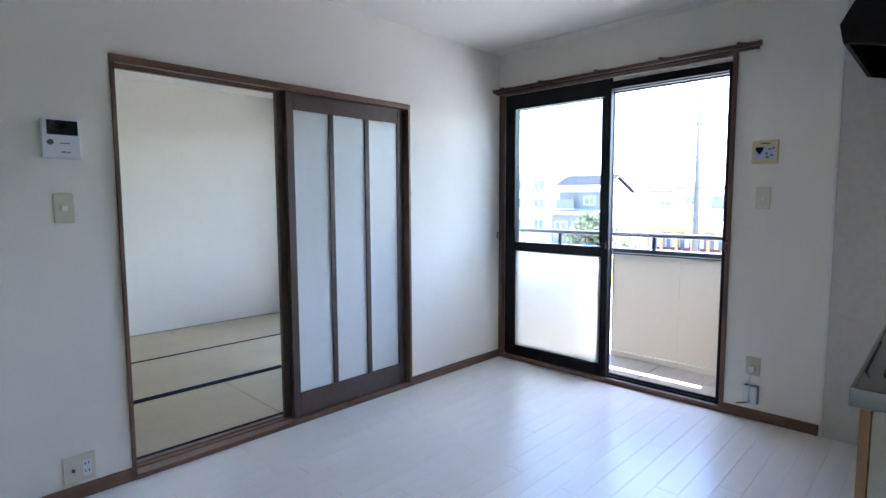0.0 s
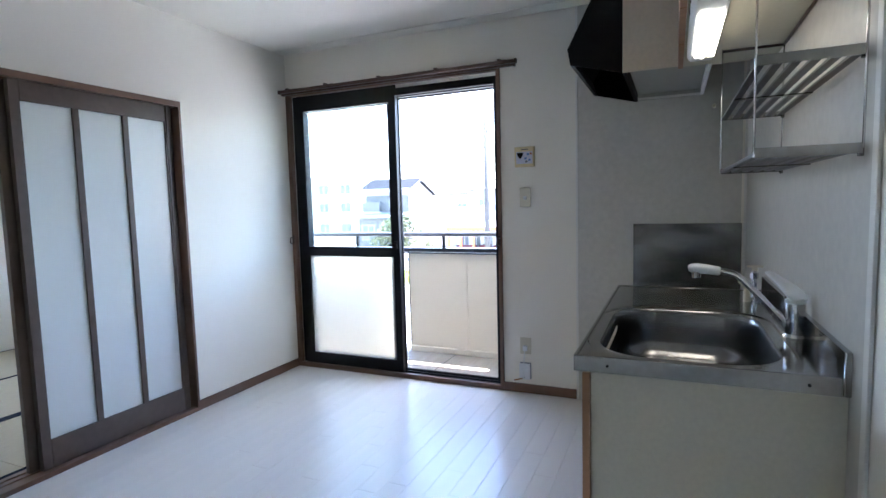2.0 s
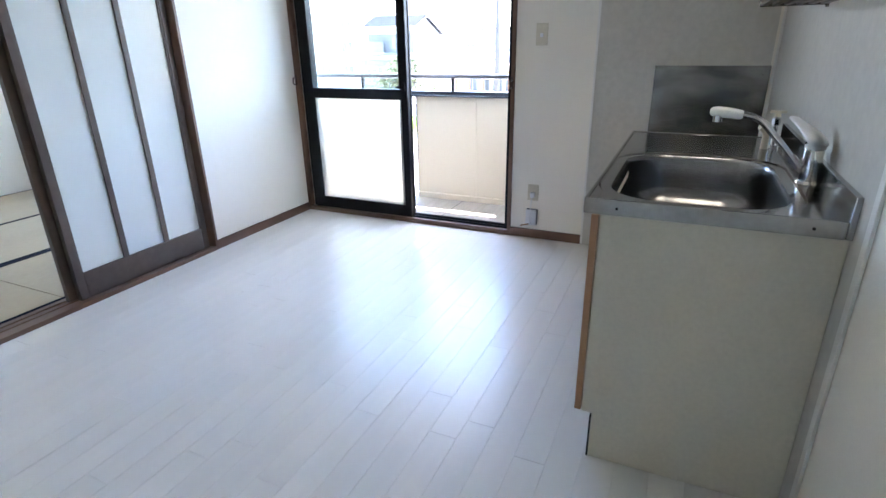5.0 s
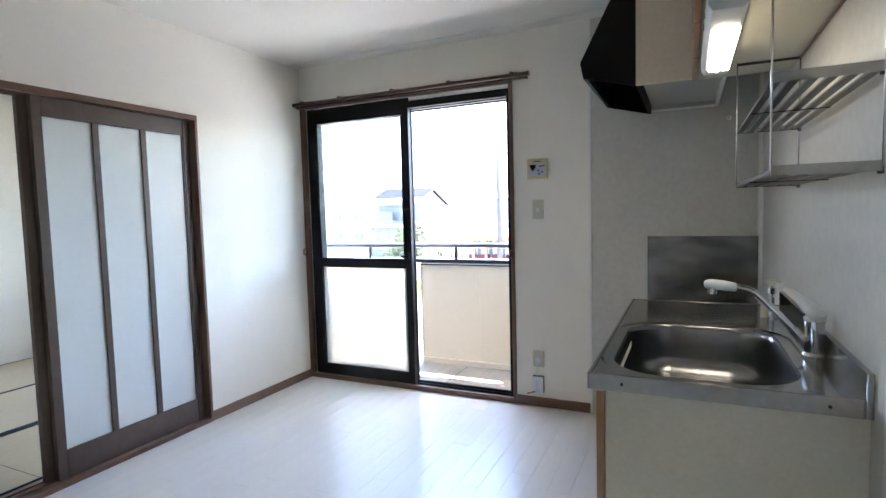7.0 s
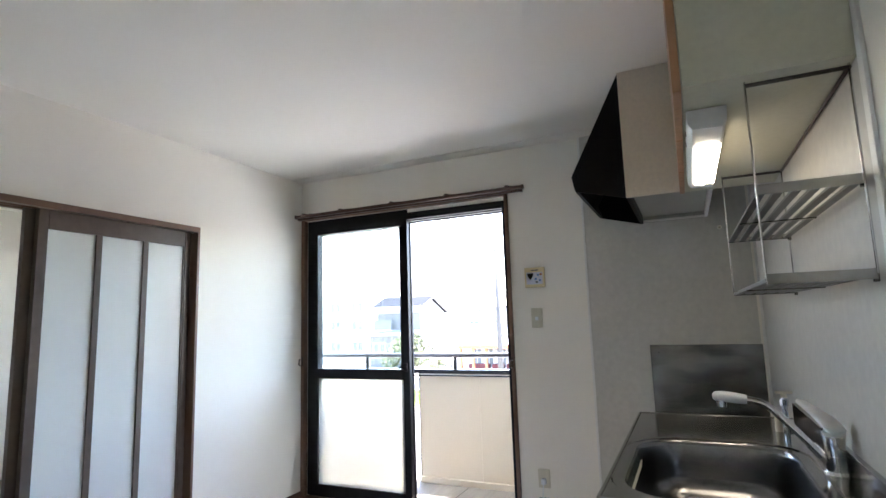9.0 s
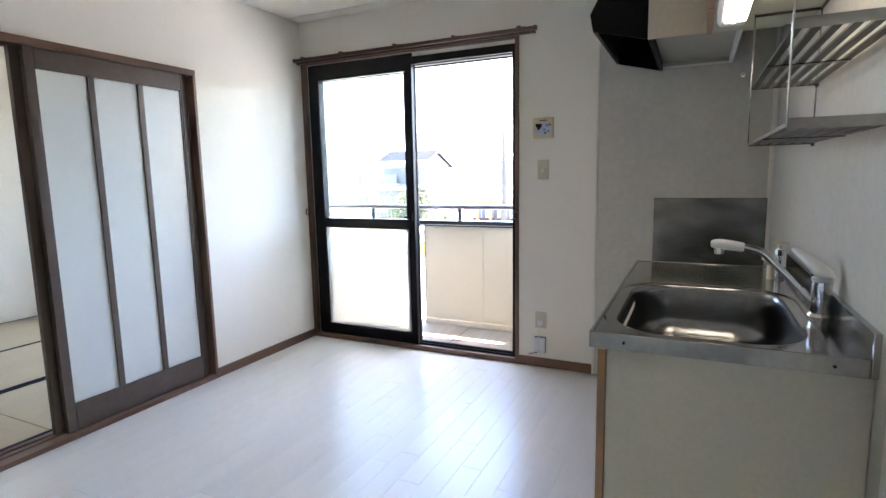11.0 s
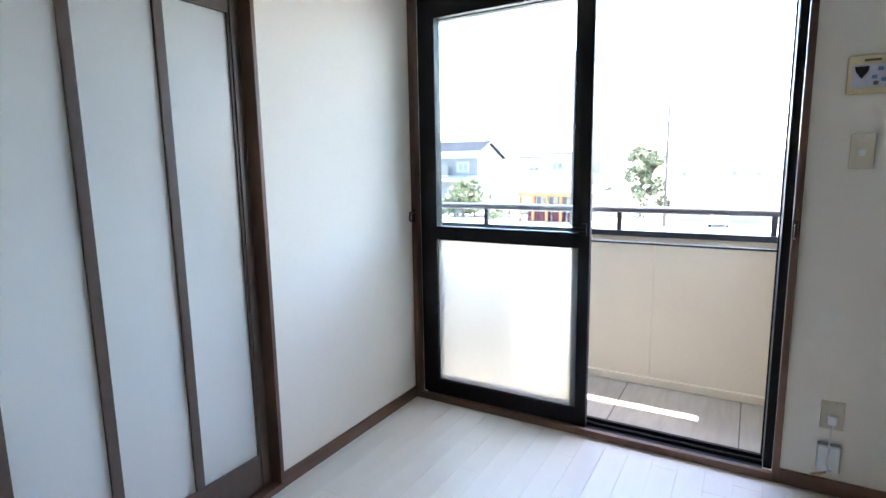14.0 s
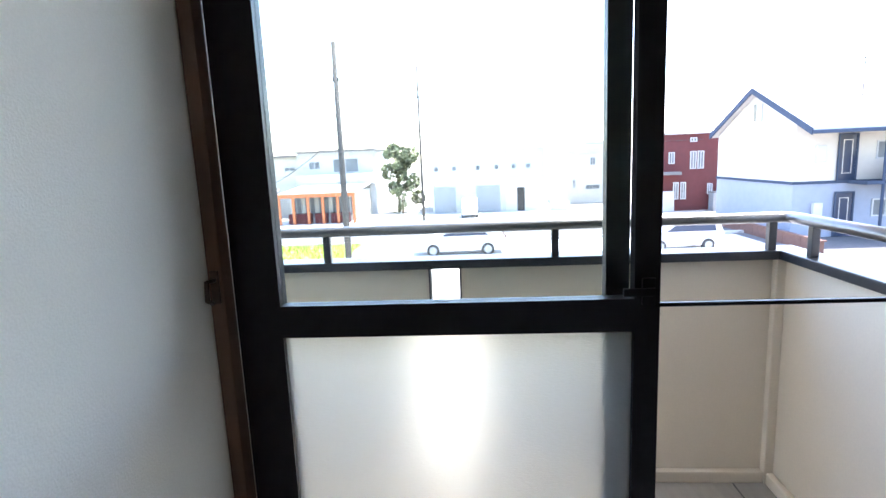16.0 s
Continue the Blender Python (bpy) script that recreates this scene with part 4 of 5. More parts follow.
for x in (4.4, 3.9):
    part("post", boxes((x - 0.014, x + 0.014, PY - 0.013, PY + 0.013, 0.855, 0.962)), RAILALU, par, bevel=0.002)

# ---- outdoors ----
G = -3.0
setting("ground", boxes((4.9, 900, -900, 900, G - 0.5, G)), EARTH, "pale dry ground reaching to the horizon", "ground")
setting("road", boxes((29.9, 36.0, -120, 120, G, G + 0.015)), ASPHALT, "grey asphalt road", "road")
setting("parking_lot", boxes((5.5, 29.6, -40, 8.4, G, G + 0.012)), CONCRETE, "pale concrete parking lot", "parking lot")
setting("forecourt", boxes((36.4, 46, -9.6, 18, G, G + 0.02)), CONCRETE, "pale concrete forecourt", "forecourt")
setting("kerb", boxes((36.0, 36.2, -120, 120, G, G + 0.14), (29.7, 29.9, -120, 120, G, G + 0.14)), CONCRETE, "pale concrete kerb along the road", "kerb")
setting("grass_verge", boxes((25.0, 29.65, 8.6, 22.0, G, G + 0.03)), GRASS, "bright green turf strip beside the road", "verge")
rng = random.Random(4)
gv, gf = [], []
for k in range(5200):
    x, y = rng.uniform(25.1, 29.5), rng.uniform(8.7, 21.8)
    a, h, w = rng.uniform(0, 6.28), rng.uniform(0.08, 0.3), 0.03
    i = len(gv)
    gv += [(x - w * math.cos(a), y - w * math.sin(a), G), (x + w * math.cos(a), y + w * math.sin(a), G), (x + rng.uniform(-0.08, 0.08), y + rng.uniform(-0.08, 0.08), G + h)]
    gf.append((i, i + 1, i + 2))
gm = bpy.data.meshes.new("grass")
gm.from_pydata(gv, [], gf)
gm.materials.append(GRASS)
tagged(new("grass", gm), "bright green grass strip beside the road", "grass", kind="stuff")


def window_on(parent, x, y0, y1, z0, z1, face=-1, name="window"):
    """A framed window on a wall whose plane is x = const, looking along face."""
    a, b = sorted((x, x + face * 0.06))
    w = part(name, boxes((a, b, y0, y0 + 0.06, z0, z1), (a, b, y1 - 0.06, y1, z0, z1), (a, b, y0 + 0.06, y1 - 0.06, z0, z0 + 0.06), (a, b, y0 + 0.06, y1 - 0.06, z1 - 0.06, z1), (a, b, (y0 + y1) / 2 - 0.025, (y0 + y1) / 2 + 0.025, z0 + 0.06, z1 - 0.06)), WALLWHITE, parent)
    a, b = sorted((x, x + face * 0.02))
    part("pane", boxes((a, b, y0 + 0.06, y1 - 0.06, z0 + 0.06, z1 - 0.06)), FARGLASS, w)
    return w


# grey-roofed house
h = thing("house", (49.5, 26.5, G), "two-storey house with dark grey roofs and pale walls", "house")
part("wall", prism([(46.7, G), (52.2, G), (52.2, 2.2), (48.75, 3.62), (46.7, 2.74)], 1, 24.0, 29.0), WALLWHITE, h)
part("roof", prism([(46.1, 2.62), (48.75, 3.68), (52.6, 2.05), (52.6, 2.2), (48.75, 3.84), (46.1, 2.78)], 1, 23.65, 29.3), ROOFGREY, h)
part("fascia", boxes((46.02, 46.098, 23.65, 29.3, 2.5, 2.8)), WALLWHITE, h, "white eaves board")
part("bargeboard", prism([(46.1, 2.56), (48.75, 3.6), (52.6, 1.98), (52.6, 2.1), (48.75, 3.74), (46.1, 2.7)], 1, 23.6, 23.649), WALLGREY, h, "grey bargeboard")
part("upper_front", boxes((46.62, 46.699, 24.1, 28.9, 0.5, 2.15)), WALLGREY, h, "grey upper front")
part("balcony_wall", boxes((45.9, 46.0, 26.9, 28.9, 0.55, 1.5)), WALLGREY, h, "grey balcony front")
part("balcony_floor", boxes((45.9, 46.61, 26.9, 28.9, 0.4, 0.545)), WALLWHITE, h)
part("lower_roof", prism([(44.9, -0.05), (46.69, 0.4), (46.69, 0.52), (44.9, 0.1)], 1, 24.2, 29.2), SHUTTER, h, "pale grey lower roof")
part("porch", boxes((45.3, 46.69, 24.6, 29.0, G, -0.06)), WALLGREY, h)
window_on(h, 46.62, 25.0, 26.2, 0.9, 1.75)
window_on(h, 45.3, 25.2, 26.6, -2.2, -0.7)
window_on(h, 45.3, 27.2, 28.6, -2.2, -0.7)
# low carport before it
sh = thing("carport", (43.5, 20.6, G), "low carport with a pale grey sloping roof", "carport")
part("roof", prism([(42.4, -1.9), (45.2, -0.62), (45.2, -0.5), (42.4, -1.78)], 1, 18.9, 22.6), WALLGREY, sh)
for x in (42.6, 45.0):
    for y in (19.1, 22.4):
        bm = bmesh.new()
        rod(bm, (x, y, G), (x, y, -1.85 if x < 43 else -0.75), 0.06)
        part("post", bm, POLEGREY, sh)
# pale flats behind
fl = thing("apartment_building", (54, 37, G), "pale block of flats with small windows", "apartment building")
part("wall", boxes((50, 58, 32.0, 43, G, 4.2)), WALLCREAM, fl)
part("roof", boxes((49.7, 58.3, 31.7, 43.3, 4.2, 4.42)), WALLWHITE, fl)
for z in (-1.6, 0.7, 2.7):
    for y in (32.9, 35.8, 38.8):
        window_on(fl, 50, y, y + 1.4, z - 0.2, z + 0.9)
    part("side_window", boxes((51.5, 52.4, 31.94, 31.999, z - 0.1, z + 0.8)), FARGLASS, fl)
bm = bmesh.new()
rod(bm, (51, 32.6, 4.42), (51, 32.6, 5.5), 0.03)
for k in range(4):
    rod(bm, (51, 32.2, 5.0 + k * 0.13), (51, 33.0, 5.0 + k * 0.13), 0.02)
part("aerial", bm, POLEGREY, fl)

# white house behind a shop front
sp2 = thing("house", (50, 15, G), "white two-storey house above an orange shop front", "house")
part("wall", boxes((47, 55, 11.3, 17.9, G, 2.3)), WALLWHITE, sp2)
part("wall", boxes((47.6, 55, 17.9, 20.2, G, 2.05)), WALLCREAM, sp2)
part("roof", boxes((46.5, 55.3, 11.1, 18.0, 2.3, 2.46)), WALLGREY, sp2)
part("roof", boxes((47.0, 55.3, 18.01, 20.4, 2.05, 2.22)), WALLGREY, sp2)
window_on(sp2, 47, 12.62, 14.82, 0.57, 1.75)
window_on(sp2, 47, 15.9, 16.9, 0.9, 1.6)
window_on(sp2, 47.6, 18.3, 19.3, 0.84, 1.2)
part("balcony", boxes((46.2, 46.99, 11.3, 17.9, -0.4, 0.5)), WALLWHITE, sp2, bevel=0.03)
part("shop_wall", boxes((42.5, 46.995, 11.7, 17.2, G, -0.75)), WALLCREAM, sp2)
part("shop_roof", prism([(40.3, -0.82), (46.15, -0.45), (46.15, -0.35), (40.3, -0.72)], 1, 11.5, 17.3), WALLWHITE, sp2, "pale shop roof")
part("awning_beam", boxes((40.15, 40.29, 11.5, 17.3, -1.02, -0.74)), ORANGE, sp2, "orange awning beam")
for y in (11.62, 12.8, 13.9, 15.0, 16.1, 17.18):
    part("shop_post", boxes((40.2, 40.36, y - 0.09, y + 0.09, G, -1.03)), ORANGE, sp2, "orange post")
for y in (12.0, 13.0, 14.05, 15.15, 16.2):
    window_on(sp2, 42.5, y, y + 0.85, -2.7, -1.1, name="shop_window")
for y, w in ((12.1, 1.4), (13.8, 0.9), (15.0, 1.7)):
    part("display_box", boxes((40.7, 41.2, y, y + w, G, G + 0.75)), WALLRED, sp2, "red display box", 0.02)

# white garage building
gb = thing("garage_building", (48, 1.8, G), "white two-storey building with grey shutters and tiny windows", "building")
part("wall", boxes((44.9, 53, -2.62, 6.3, G, 1.72)), WALLWHITE, gb)
part("parapet", boxes((44.8, 53.1, -2.72, 6.4, 1.72, 1.88)), WALLWHITE, gb, bevel=0.02)
part("bay", boxes((44.75, 44.89, -2.53, 0.46, -0.38, 1.98)), PALEBAY, gb, "pale blue-grey bay front")
for y0, y1 in ((4.42, 6.15), (0.9, 2.77)):
    f = part("shutter_frame", boxes((44.82, 44.899, y0 - 0.12, y0 - 0.001, G, -0.75), (44.82, 44.899, y1 + 0.001, y1 + 0.12, G, -0.75), (44.82, 44.899, y0, y1, -0.87, -0.75)), WALLWHITE, gb)
    s = part("shutter", boxes((44.86, 44.89, y0, y1, G, -0.875)), SHUTTER, gb, "grey roller shutter")
    for k in range(8):
        part("slat", boxes((44.84, 44.859, y0 + 0.05, y1 - 0.05, G + 0.06 + k * 0.26, G + 0.29 + k * 0.26)), SHUTTER, s)
part("entrance_wall", boxes((44.84, 44.899, -2.5, 0.42, G, -0.39)), WALLCREAM, gb)
part("entrance_door", boxes((44.8, 44.839, -1.03, -0.44, G, -1.13)), DARKPLAST, gb, "dark entrance door")
for y in (5.9, 4.48, 2.61, 1.14, -0.2, -1.32):
    x1 = 44.749 if y < 0.46 else 44.899
    part("small_window", boxes((x1 - 0.05, x1, y - 0.16, y + 0.16, 0.37, 0.7)), FARGLASS, gb)
gs = thing("garden_stair", (44.5, -3.7, G), "low white stair wall beside the garages", "stair wall")
part("wall", prism([(-2.9, G), (-4.4, G), (-4.4, -2.3), (-3.6, -1.6), (-2.9, -1.6)], 0, 43.8, 44.0), WALLWHITE, gs)
ww = thing("house", (53, -7.6, G), "plain white house with few small windows", "house")
part("wall", boxes((50, 56, -10.6, -5.15, G, 1.3)), WALLCREAM, ww)
part("roof", prism([(-4.9, 1.3), (-10.9, 1.3), (-8.6, 2.35), (-7.0, 2.35)], 0, 49.8, 56.2), WALLWHITE, ww)
window_on(ww, 50, -7.6, -7.1, 0.25, 0.95)
window_on(ww, 50, -8.0, -6.7, -1.85, -1.4)
window_on(ww, 50, -5.9, -5.6, -1.7, -0.9)

# dark red house
rd = thing("house", (43, -12.5, G), "dark red two-storey house with white window frames", "house")
part("wall", boxes((41, 45, -16.5, -9.9, G, 2.3)), WALLRED, rd)
part("roof", boxes((40.8, 45.2, -16.7, -9.75, 2.3, 2.45)), WALLWHITE, rd)
for y0, y1, z0, z1 in ((-11.12, -10.72, 0.3, 1.1), (-12.6, -12.18, -0.1, 1.12), (-13.1, -12.68, -0.1, 1.12), (-11.45, -11.08, -2.2, -1.0), (-11.95, -11.58, -2.2, -1.0), (-13.75, -13.4, -1.9, -1.15), (-12.6, -12.15, 1.75, 2.05)):
    window_on(rd, 41, y0, y1, z0, z1)
part("canopy", boxes((40.3, 40.99, -11.4, -9.8, -0.45, -0.25)), WALLGREY, rd)
part("porch_wall", boxes((40.6, 40.99, -11.05, -9.9, G, -1.6)), WALLWHITE, rd)
ac = thing("storage_box", (40.2, -14.2, G), "grey outdoor storage box", "storage box")
part("case", boxes((39.9, 40.7, -14.4, -13.4, G, -1.75)), SHUTTER, ac, bevel=0.03)
part("lid", boxes((39.86, 40.74, -14.44, -13.36, -1.749, -1.68)), WALLGREY, ac, bevel=0.02)

# white and blue flats with a gable
AX, AY, AR, AF = 27.75, -11.75, 31.25, -0.42
ap = thing("apartment_building", (31, -16, G), "white and pale blue two-storey flats with a blue-grey gable", "apartment building")
part("upper_wall", prism([(AX, AF), (35.6, AF), (35.6, 1.95), (AR, 3.92), (AX, 2.4)], 1, -22.5, AY), WALLCREAM, ap)
part("lower_wall", boxes((AX, 35.6, -22.5, AY, G, AF - 0.13)), WALLBLUE, ap, "pale blue lower wall")
part("belt", boxes((AX - 0.06, 35.66, -22.5, AY + 0.06, AF - 0.13, AF)), ROOFBLUE, ap, "dark belt course")
part("roof", prism([(AX - 1.7, 1.72), (AR, 3.95), (36.0, 1.85), (36.0, 2.05), (AR, 4.15), (AX - 1.7, 1.92)], 1, -22.8, AY + 0.3), WALLWHITE, ap, "pale metal roof")
for xe, za in ((AX - 1.75, 1.62), (36.05, 1.78)):
    part("bargeboard", prism([(xe, za), (AR, 3.88), (AR, 4.18), (xe, za + 0.3)], 1, AY + 0.301, AY + 0.36), ROOFBLUE, ap, "blue-grey bargeboard")
part("gutter", boxes((AX - 1.85, AX - 1.705, -22.5, AY + 0.3, 1.66, 1.82)), ROOFBLUE, ap, bevel=0.02)
part("gable_vent", boxes((AR - 0.05, AR + 0.3, AY, AY + 0.05, 2.5, 3.35)), DARKPLAST, ap, "dark attic window")
part("vent_shutter", boxes((AR - 0.55, AR - 0.06, AY, AY + 0.08, 2.45, 3.35)), WALLWHITE, ap)
bm = bmesh.new()
rod(bm, (AR, AY - 1.0, 4.1), (AR, AY - 1.0, 4.6), 0.12, 0.09, 12)
part("roof_vent", bm, WALLWHITE, ap, smooth=True)
bm = bmesh.new()
rod(bm, (29.5, -15.6, 3.4), (29.5, -15.6, 5.2), 0.03, seg=8)
rod(bm, (29.5, -16.2, 5.1), (29.5, -15.4, 5.1), 0.02, seg=8)
part("aerial", bm, POLEGREY, ap)
part("gallery_floor", boxes((AX - 1.3, AX - 0.065, -22.5, AY - 2.3, AF - 0.15, AF)), ROOFBLUE, ap)
part("gallery_parapet", boxes((AX - 1.3, AX - 1.2, -22.5, AY - 3.1, AF, 0.6)), WALLWHITE, ap)
part("gallery_rail", boxes((AX - 1.32, AX - 1.18, -22.5, AY - 3.1, 0.601, 0.68)), ROOFBLUE, ap)
for z in (AF, G):
    for y in (-13.97, -18.4):
        d = part("flat_door", boxes((AX - 0.06, AX - 0.001, y - 0.36, y + 0.36, z, z + 2.0)), CARGLASS, ap, "dark door in a frame")
        part("door_frame", boxes((AX - 0.1, AX - 0.061, y - 0.43, y - 0.36, z, z + 2.07), (AX - 0.1, AX - 0.061, y + 0.36, y + 0.43, z, z + 2.07), (AX - 0.1, AX - 0.061, y - 0.36, y + 0.36, z + 2.0, z + 2.07)), ROOFBLUE, d)
        part("door_panel", boxes((AX - 0.068, AX - 0.061, y - 0.2, y - 0.17, z + 0.3, z + 1.8), (AX - 0.068, AX - 0.061, y + 0.17, y + 0.2, z + 0.3, z + 1.8), (AX - 0.068, AX - 0.061, y - 0.17, y + 0.17, z + 1.77, z + 1.8), (AX - 0.068, AX - 0.061, y - 0.17, y + 0.17, z + 0.3, z + 0.33)), WALLCREAM, d, "pale door moulding")
    window_on(ap, AX, -16.4, -15.2, z + 0.9, z + 1.7)
    part("meter_box", boxes((AX - 0.2, AX - 0.001, -13.0, -12.6, z + 0.85, z + 1.6)), WALLWHITE, ap, bevel=0.02)
for y in (-14.75, -18.0):
    bm = bmesh.new()
    rod(bm, (AX - 1.25, y, G), (AX - 1.25, y, 1.6), 0.06)
    part("gallery_post", bm, ROOFBLUE, ap)
lw = thing("low_garden_wall", (28, -10.7, G), "low brown block wall round the flats", "garden wall")
for k in range(7):
    part("block_panel", boxes((23.7 + k * 1.3, 24.98 + k * 1.3, -10.8, -10.65, G, G + 0.5)), WALLBROWN, lw, bevel=0.01)
part("coping", boxes((23.6, 32.9, -10.83, -10.62, G + 0.5, G + 0.56)), WALLBROWN, lw, bevel=0.01)
setting("flats_yard", boxes((13, 35, -24, -10.1, G, G + 0.02)), ASPHALT, "dark asphalt yard before the flats", "yard")


def street_pole(x, y, top, r, arms, label):
    e = thing("utility_pole", (x, y, G), label, "utility pole", "utility poles")
    bm = bmesh.new()
    rod(bm, (x, y, G), (x, y, top), r, r * 0.6, 14)
    part("pole", bm, POLEGREY, e, smooth=True)
    for z, w in arms:
        part("crossarm", boxes((x - 0.06, x + 0.06, y - w, y + w, z - 0.05, z + 0.05)), POLEGREY, e)
        for s in (-0.9, -0.4, 0.4, 0.9):
            bm = bmesh.new()
            rod(bm, (x, y + s * w, z + 0.05), (x, y + s * w, z + 0.25), 0.05, 0.03, 8)
            part("insulator", bm, WHITEPLAST, e)
    for k in range(14):
        z = G + 2 + k * 0.55
        if z < top - 0.5:
            bm = bmesh.new()
            rod(bm, (x - 0.02, y - 0.2, z), (x + 0.02, y + 0.2, z), 0.014, seg=6)
            part("step_bolt", bm, POLEGREY, e)
    return e


street_pole(20.3, 7.02, 5.2, 0.125, ((4.0, 0.1),), "tall grey concrete utility pole beside the road")
street_pole(40.0, 6.53, 7.75, 0.1, ((5.6, 0.12),), "slim grey utility pole across the road")
wires = thing("overhead_wires", (30, 8, 4), "thin overhead cables between the poles", "cable")
for a, b in (((20.3, 7.1, 2.6), (47.0, 13, 2.1)), ((20.3, 7.1, 2.4), (46.1, 24, 1.9)), ((20.3, 7.1, 2.2), (45, 21, -0.5)), ((40.0, 6.6, 3.0), (41.0, -13, 1.9)), ((20.3, 7.1, 3.7), (40.0, 6.6, 4.3))):
    a, b = Vector(a), Vector(b)
    bm = bmesh.new()
    tube(bm, [a.lerp(b, k / 6) - Vector((0, 0, 0.4 * (1 - (k / 3 - 1) ** 2))) for k in range(7)], 0.016, 5)
    part("wire", bm, POLEGREY, wires)


def leafy(name, x, y, base, height, width, count, label, seed, category="tree"):
    """A tapered trunk with limbs and a ragged crown of small leaf clumps."""
    r = random.Random(seed)
    e = thing(name, (x, y, base), label, category)
    bm = bmesh.new()
    rod(bm, (x, y, base), (x, y, base + height * 0.75), 0.05 * width, 0.015 * width, 8)
    tips = []
    for k in range(9):
        a, z = r.uniform(0, 6.28), base + height * r.uniform(0.25, 0.8)
        tip = (x + math.cos(a) * width * 0.4, y + math.sin(a) * width * 0.4, z + height * 0.15)
        rod(bm, (x, y, z), tip, 0.02 * width, 0.006 * width, 6)
        tips.append(tip)
    part("trunk", bm, BARK, e)
    blobs = [(x + r.gauss(0, 0.22) * width, y + r.gauss(0, 0.22) * width, base + height * r.uniform(0.12, 0.93), r.uniform(0.13, 0.25) * width) for _ in range(16)]
    verts, faces = [], []
    for k in range(count):
        bx, by, bz, br = r.choice(blobs)
        d = Vector((r.gauss(0, 1), r.gauss(0, 1), r.gauss(0, 1))).normalized() * br * r.uniform(0.6, 1.05)
        p = Vector((bx, by, bz)) + d
        u = Vector((r.gauss(0, 1), r.gauss(0, 1), r.gauss(0, 1))).normalized()
        v = u.cross(Vector((r.gauss(0, 1), r.gauss(0, 1), r.gauss(0, 1)))).normalized()
        s, i = 0.06 * width * r.uniform(0.5, 1.1), len(verts)
        verts += [p - u * s, p + v * s * 0.6, p + u * s, p - v * s * 0.6]
        faces.append((i, i + 1, i + 2, i + 3))
    me = bpy.data.meshes.new("crown")
    me.from_pydata([tuple(q) for q in verts], [], faces)
    me.materials.append(LEAF)
    c = new("crown", me)
    c.parent = e
    c.matrix_parent_inverse = Matrix.Translation(-e.location)
    return e


leafy("tree", 48, 9.5, G, 5.9, 2.9, 4600, "dark green tree beside the white building", 3)
leafy("shrub", 46, 8.9, G, 2.4, 1.6, 900, "green shrub at the foot of the tree", 5, "shrub")
leafy("shrub", 42, 23.2, G, 3.2, 3.6, 1800, "round green garden shrub before the grey-roofed house", 7, "shrub")
leafy("shrub", 41, 19.6, G, 1.5, 2.0, 600, "low green shrub beside the carport", 9, "shrub")


def vehicle(name, x, y, turn, size, length, width, profile, glass, label, paint):
    """A parked car from its side outline; it points along its own y."""
    e = thing(name, (0, 0, 0), label, "car", "parked cars")
    h = width / 2
    b = part("body", prism(profile, 0, -h, h), paint, e, bevel=0.04)
    part("windows", prism(glass, 0, -h - 0.008, h + 0.008), CARGLASS, e, "dark side windows")
    for wy in (length * 0.3, -length * 0.3):
        for wx in (-h + 0.05, h - 0.05):
            bm = bmesh.new()
            rod(bm, (wx - 0.1, wy, 0.31), (wx + 0.1, wy, 0.31), 0.31, seg=20)
            w = part("wheel", bm, RUBBER, e)
            bm = bmesh.new()
            rod(bm, (wx - 0.11, wy, 0.31), (wx + 0.11, wy, 0.31), 0.19, seg=16)
            part("rim", bm, SHUTTER, w)
    for wx in (-h + 0.25, h - 0.25):
        part("headlight", boxes((wx - 0.16, wx + 0.16, length / 2 - 0.04, length / 2 + 0.015, 0.62, 0.75)), WHITEPLAST, e)
        part("tail_lamp", boxes((wx - 0.13, wx + 0.13, -length / 2 - 0.015, -length / 2 + 0.04, 0.7, 0.95)), WALLRED, e)
    part("windscreen", prism([(p[0], p[1]) for p in ((glass[2][0] + 0.03, glass[2][1]), (glass[3][0] + 0.05, glass[3][1]), (glass[3][0] + 0.08, glass[3][1]), (glass[2][0] + 0.06, glass[2][1]))], 0, -h + 0.12, h - 0.12), CARGLASS, e)
    e.matrix_basis = pose(x, y, G + 0.012, 0, 0, turn) @ Matrix.Scale(size, 4)
    return e


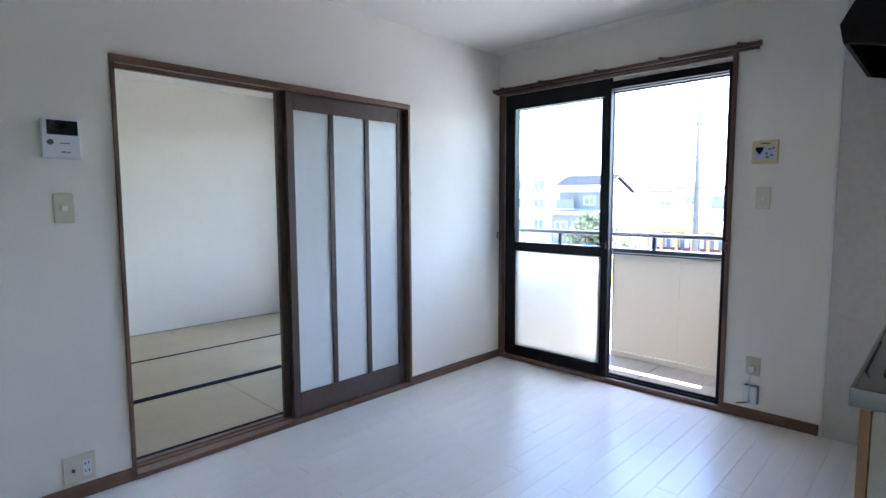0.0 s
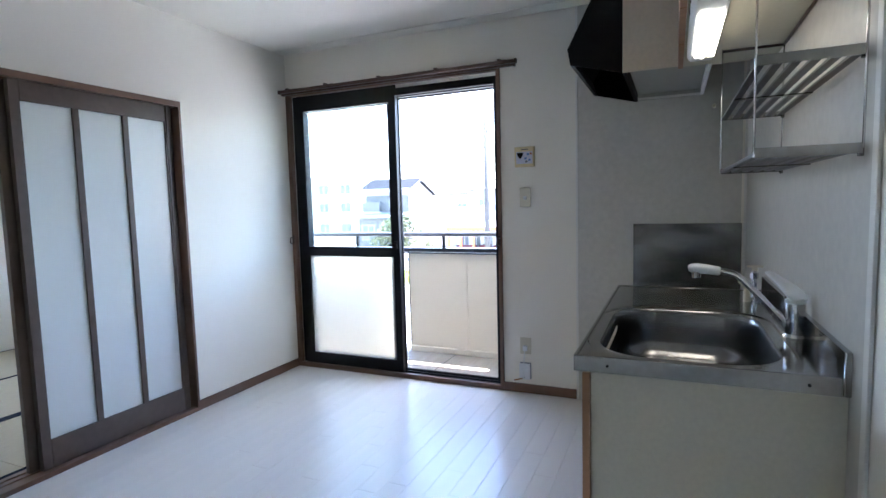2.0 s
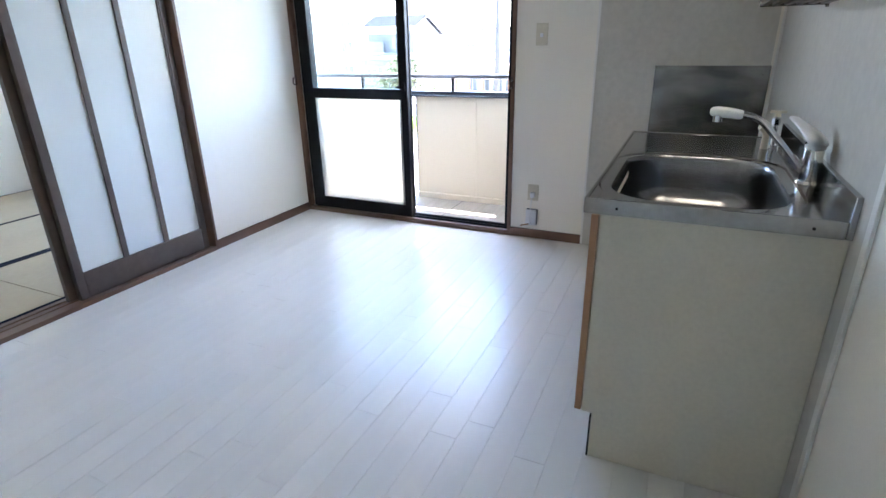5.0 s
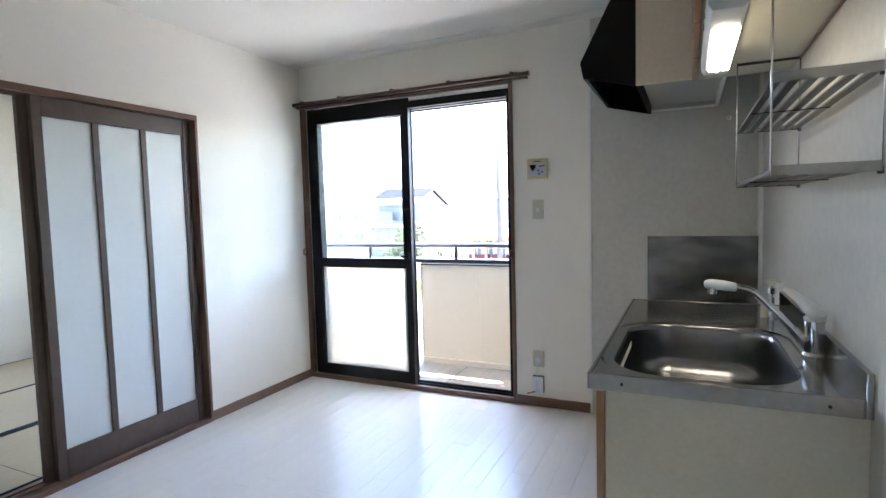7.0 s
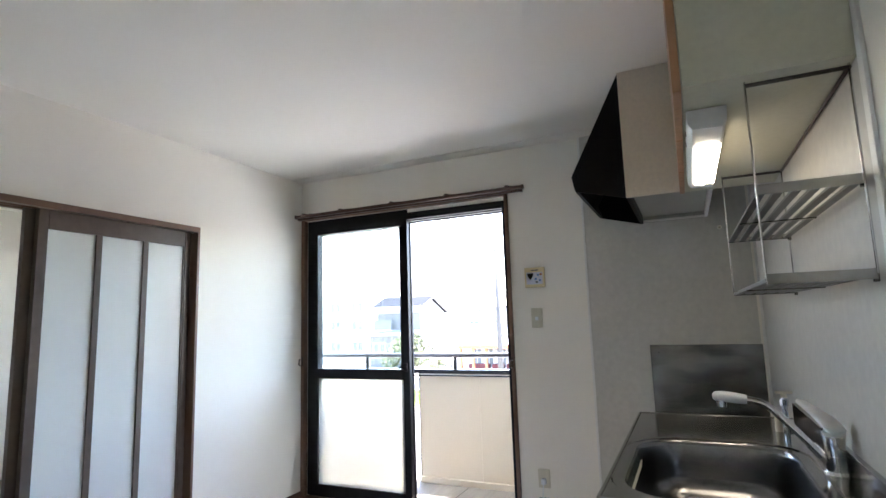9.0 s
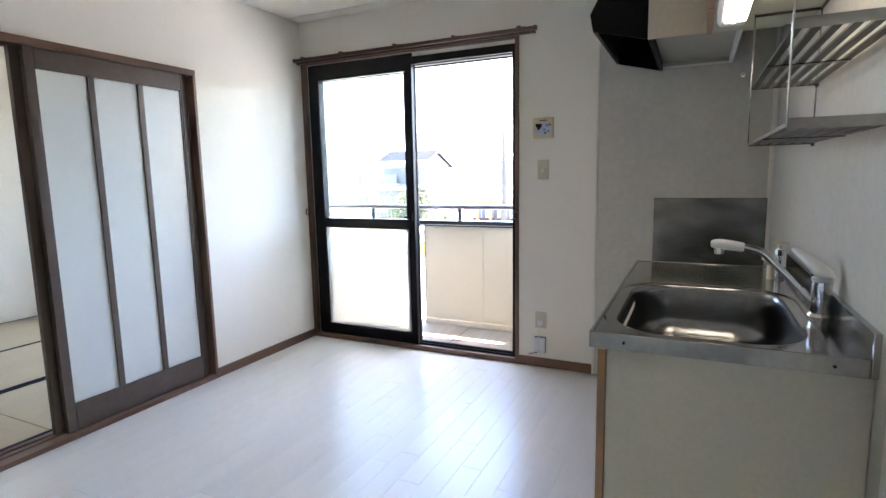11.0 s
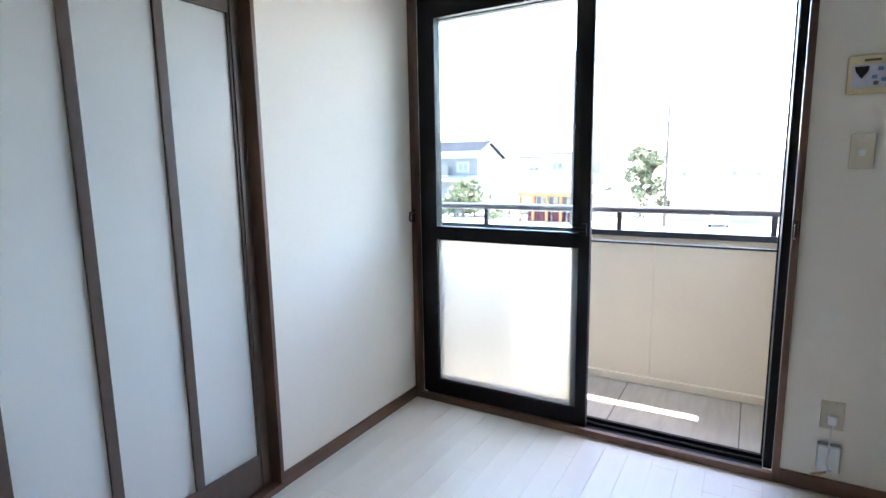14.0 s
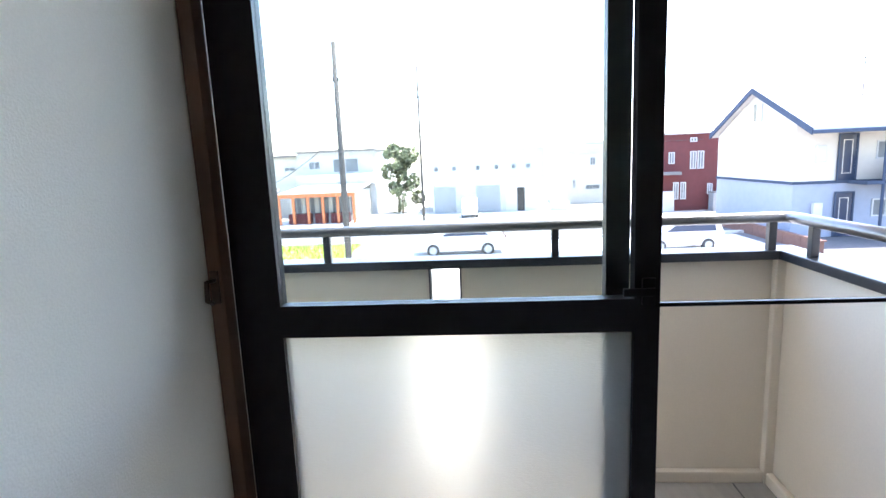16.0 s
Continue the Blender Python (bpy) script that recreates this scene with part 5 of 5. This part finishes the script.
SALOON = [(-2.25, 0.3), (-2.28, 0.75), (-2.1, 0.95), (-1.55, 1.0), (-1.0, 1.4), (0.35, 1.42), (1.05, 0.98), (2.1, 0.82), (2.28, 0.6), (2.25, 0.3)]
SALOON_GLASS = [(-1.4, 1.0), (-0.95, 1.35), (0.32, 1.37), (0.92, 0.99)]
HATCH = [(-1.95, 0.3), (-2.0, 0.9), (-1.75, 1.45), (-0.9, 1.55), (0.3, 1.5), (1.05, 1.0), (1.85, 0.85), (2.0, 0.6), (1.95, 0.3)]
HATCH_GLASS = [(-1.6, 1.0), (-1.5, 1.4), (0.25, 1.44), (0.9, 1.02)]
VAN = [(-1.7, 0.3), (-1.72, 1.0), (-1.6, 1.8), (0.8, 1.82), (1.35, 1.1), (1.7, 0.95), (1.72, 0.3)]
VAN_GLASS = [(-1.5, 1.15), (-1.4, 1.65), (0.7, 1.66), (1.1, 1.18)]
vehicle("car", 25.8, -6.0, 4, 0.84, 4.0, 1.7, HATCH, HATCH_GLASS, "white hatchback parked in the concrete lot", CARWHITE)
vehicle("car", 26.4, 3.4, 3, 0.9, 4.5, 1.7, SALOON, SALOON_GLASS, "white saloon car parked in the concrete lot", CARWHITE)
vehicle("van", 42.0, 3.27, 90, 0.76, 3.4, 1.5, VAN, VAN_GLASS, "white van parked before the shutters", CARWHITE)

# ---- floorboards, last ----
floor_ob = bpy.data.objects["floor"]
rng = random.Random(11)
board_meshes = {}
for r in range(-10, 23):
    y0, y1 = max(0.776 + r * 0.1, KY), min(0.876 + r * 0.1, LY)
    if y1 - y0 < 0.02:
        continue
    x = BX + (r % 3) * 0.2 - 0.5 + rng.choice((0.0, 0.3, 0.6))
    while x < WX:
        n = rng.choice((0.6, 0.9, 0.9, 1.2))
        a, b = max(x, BX), min(x + n, WX)
        x += n
        if b - a < 0.02:
            continue
        key = (round(b - a, 2), round(y1 - y0, 3))
        if key not in board_meshes:
            bm = boxes((0.0003, b - a - 0.0003, 0.0003, y1 - y0 - 0.0003, -0.0058, 0.0))
            bmesh.ops.bevel(bm, geom=[e for e in bm.edges if all(v.co.z > -0.001 for v in e.verts)], offset=0.0006, segments=1, affect="EDGES")
            me = bpy.data.meshes.new("floorboard")
            bm.to_mesh(me)
            bm.free()
            me.materials.append(FLOORING)
            board_meshes[key] = me
        ob = new("floorboard", board_meshes[key])
        ob.location = (a, y0, 0)
        ob.parent = floor_ob
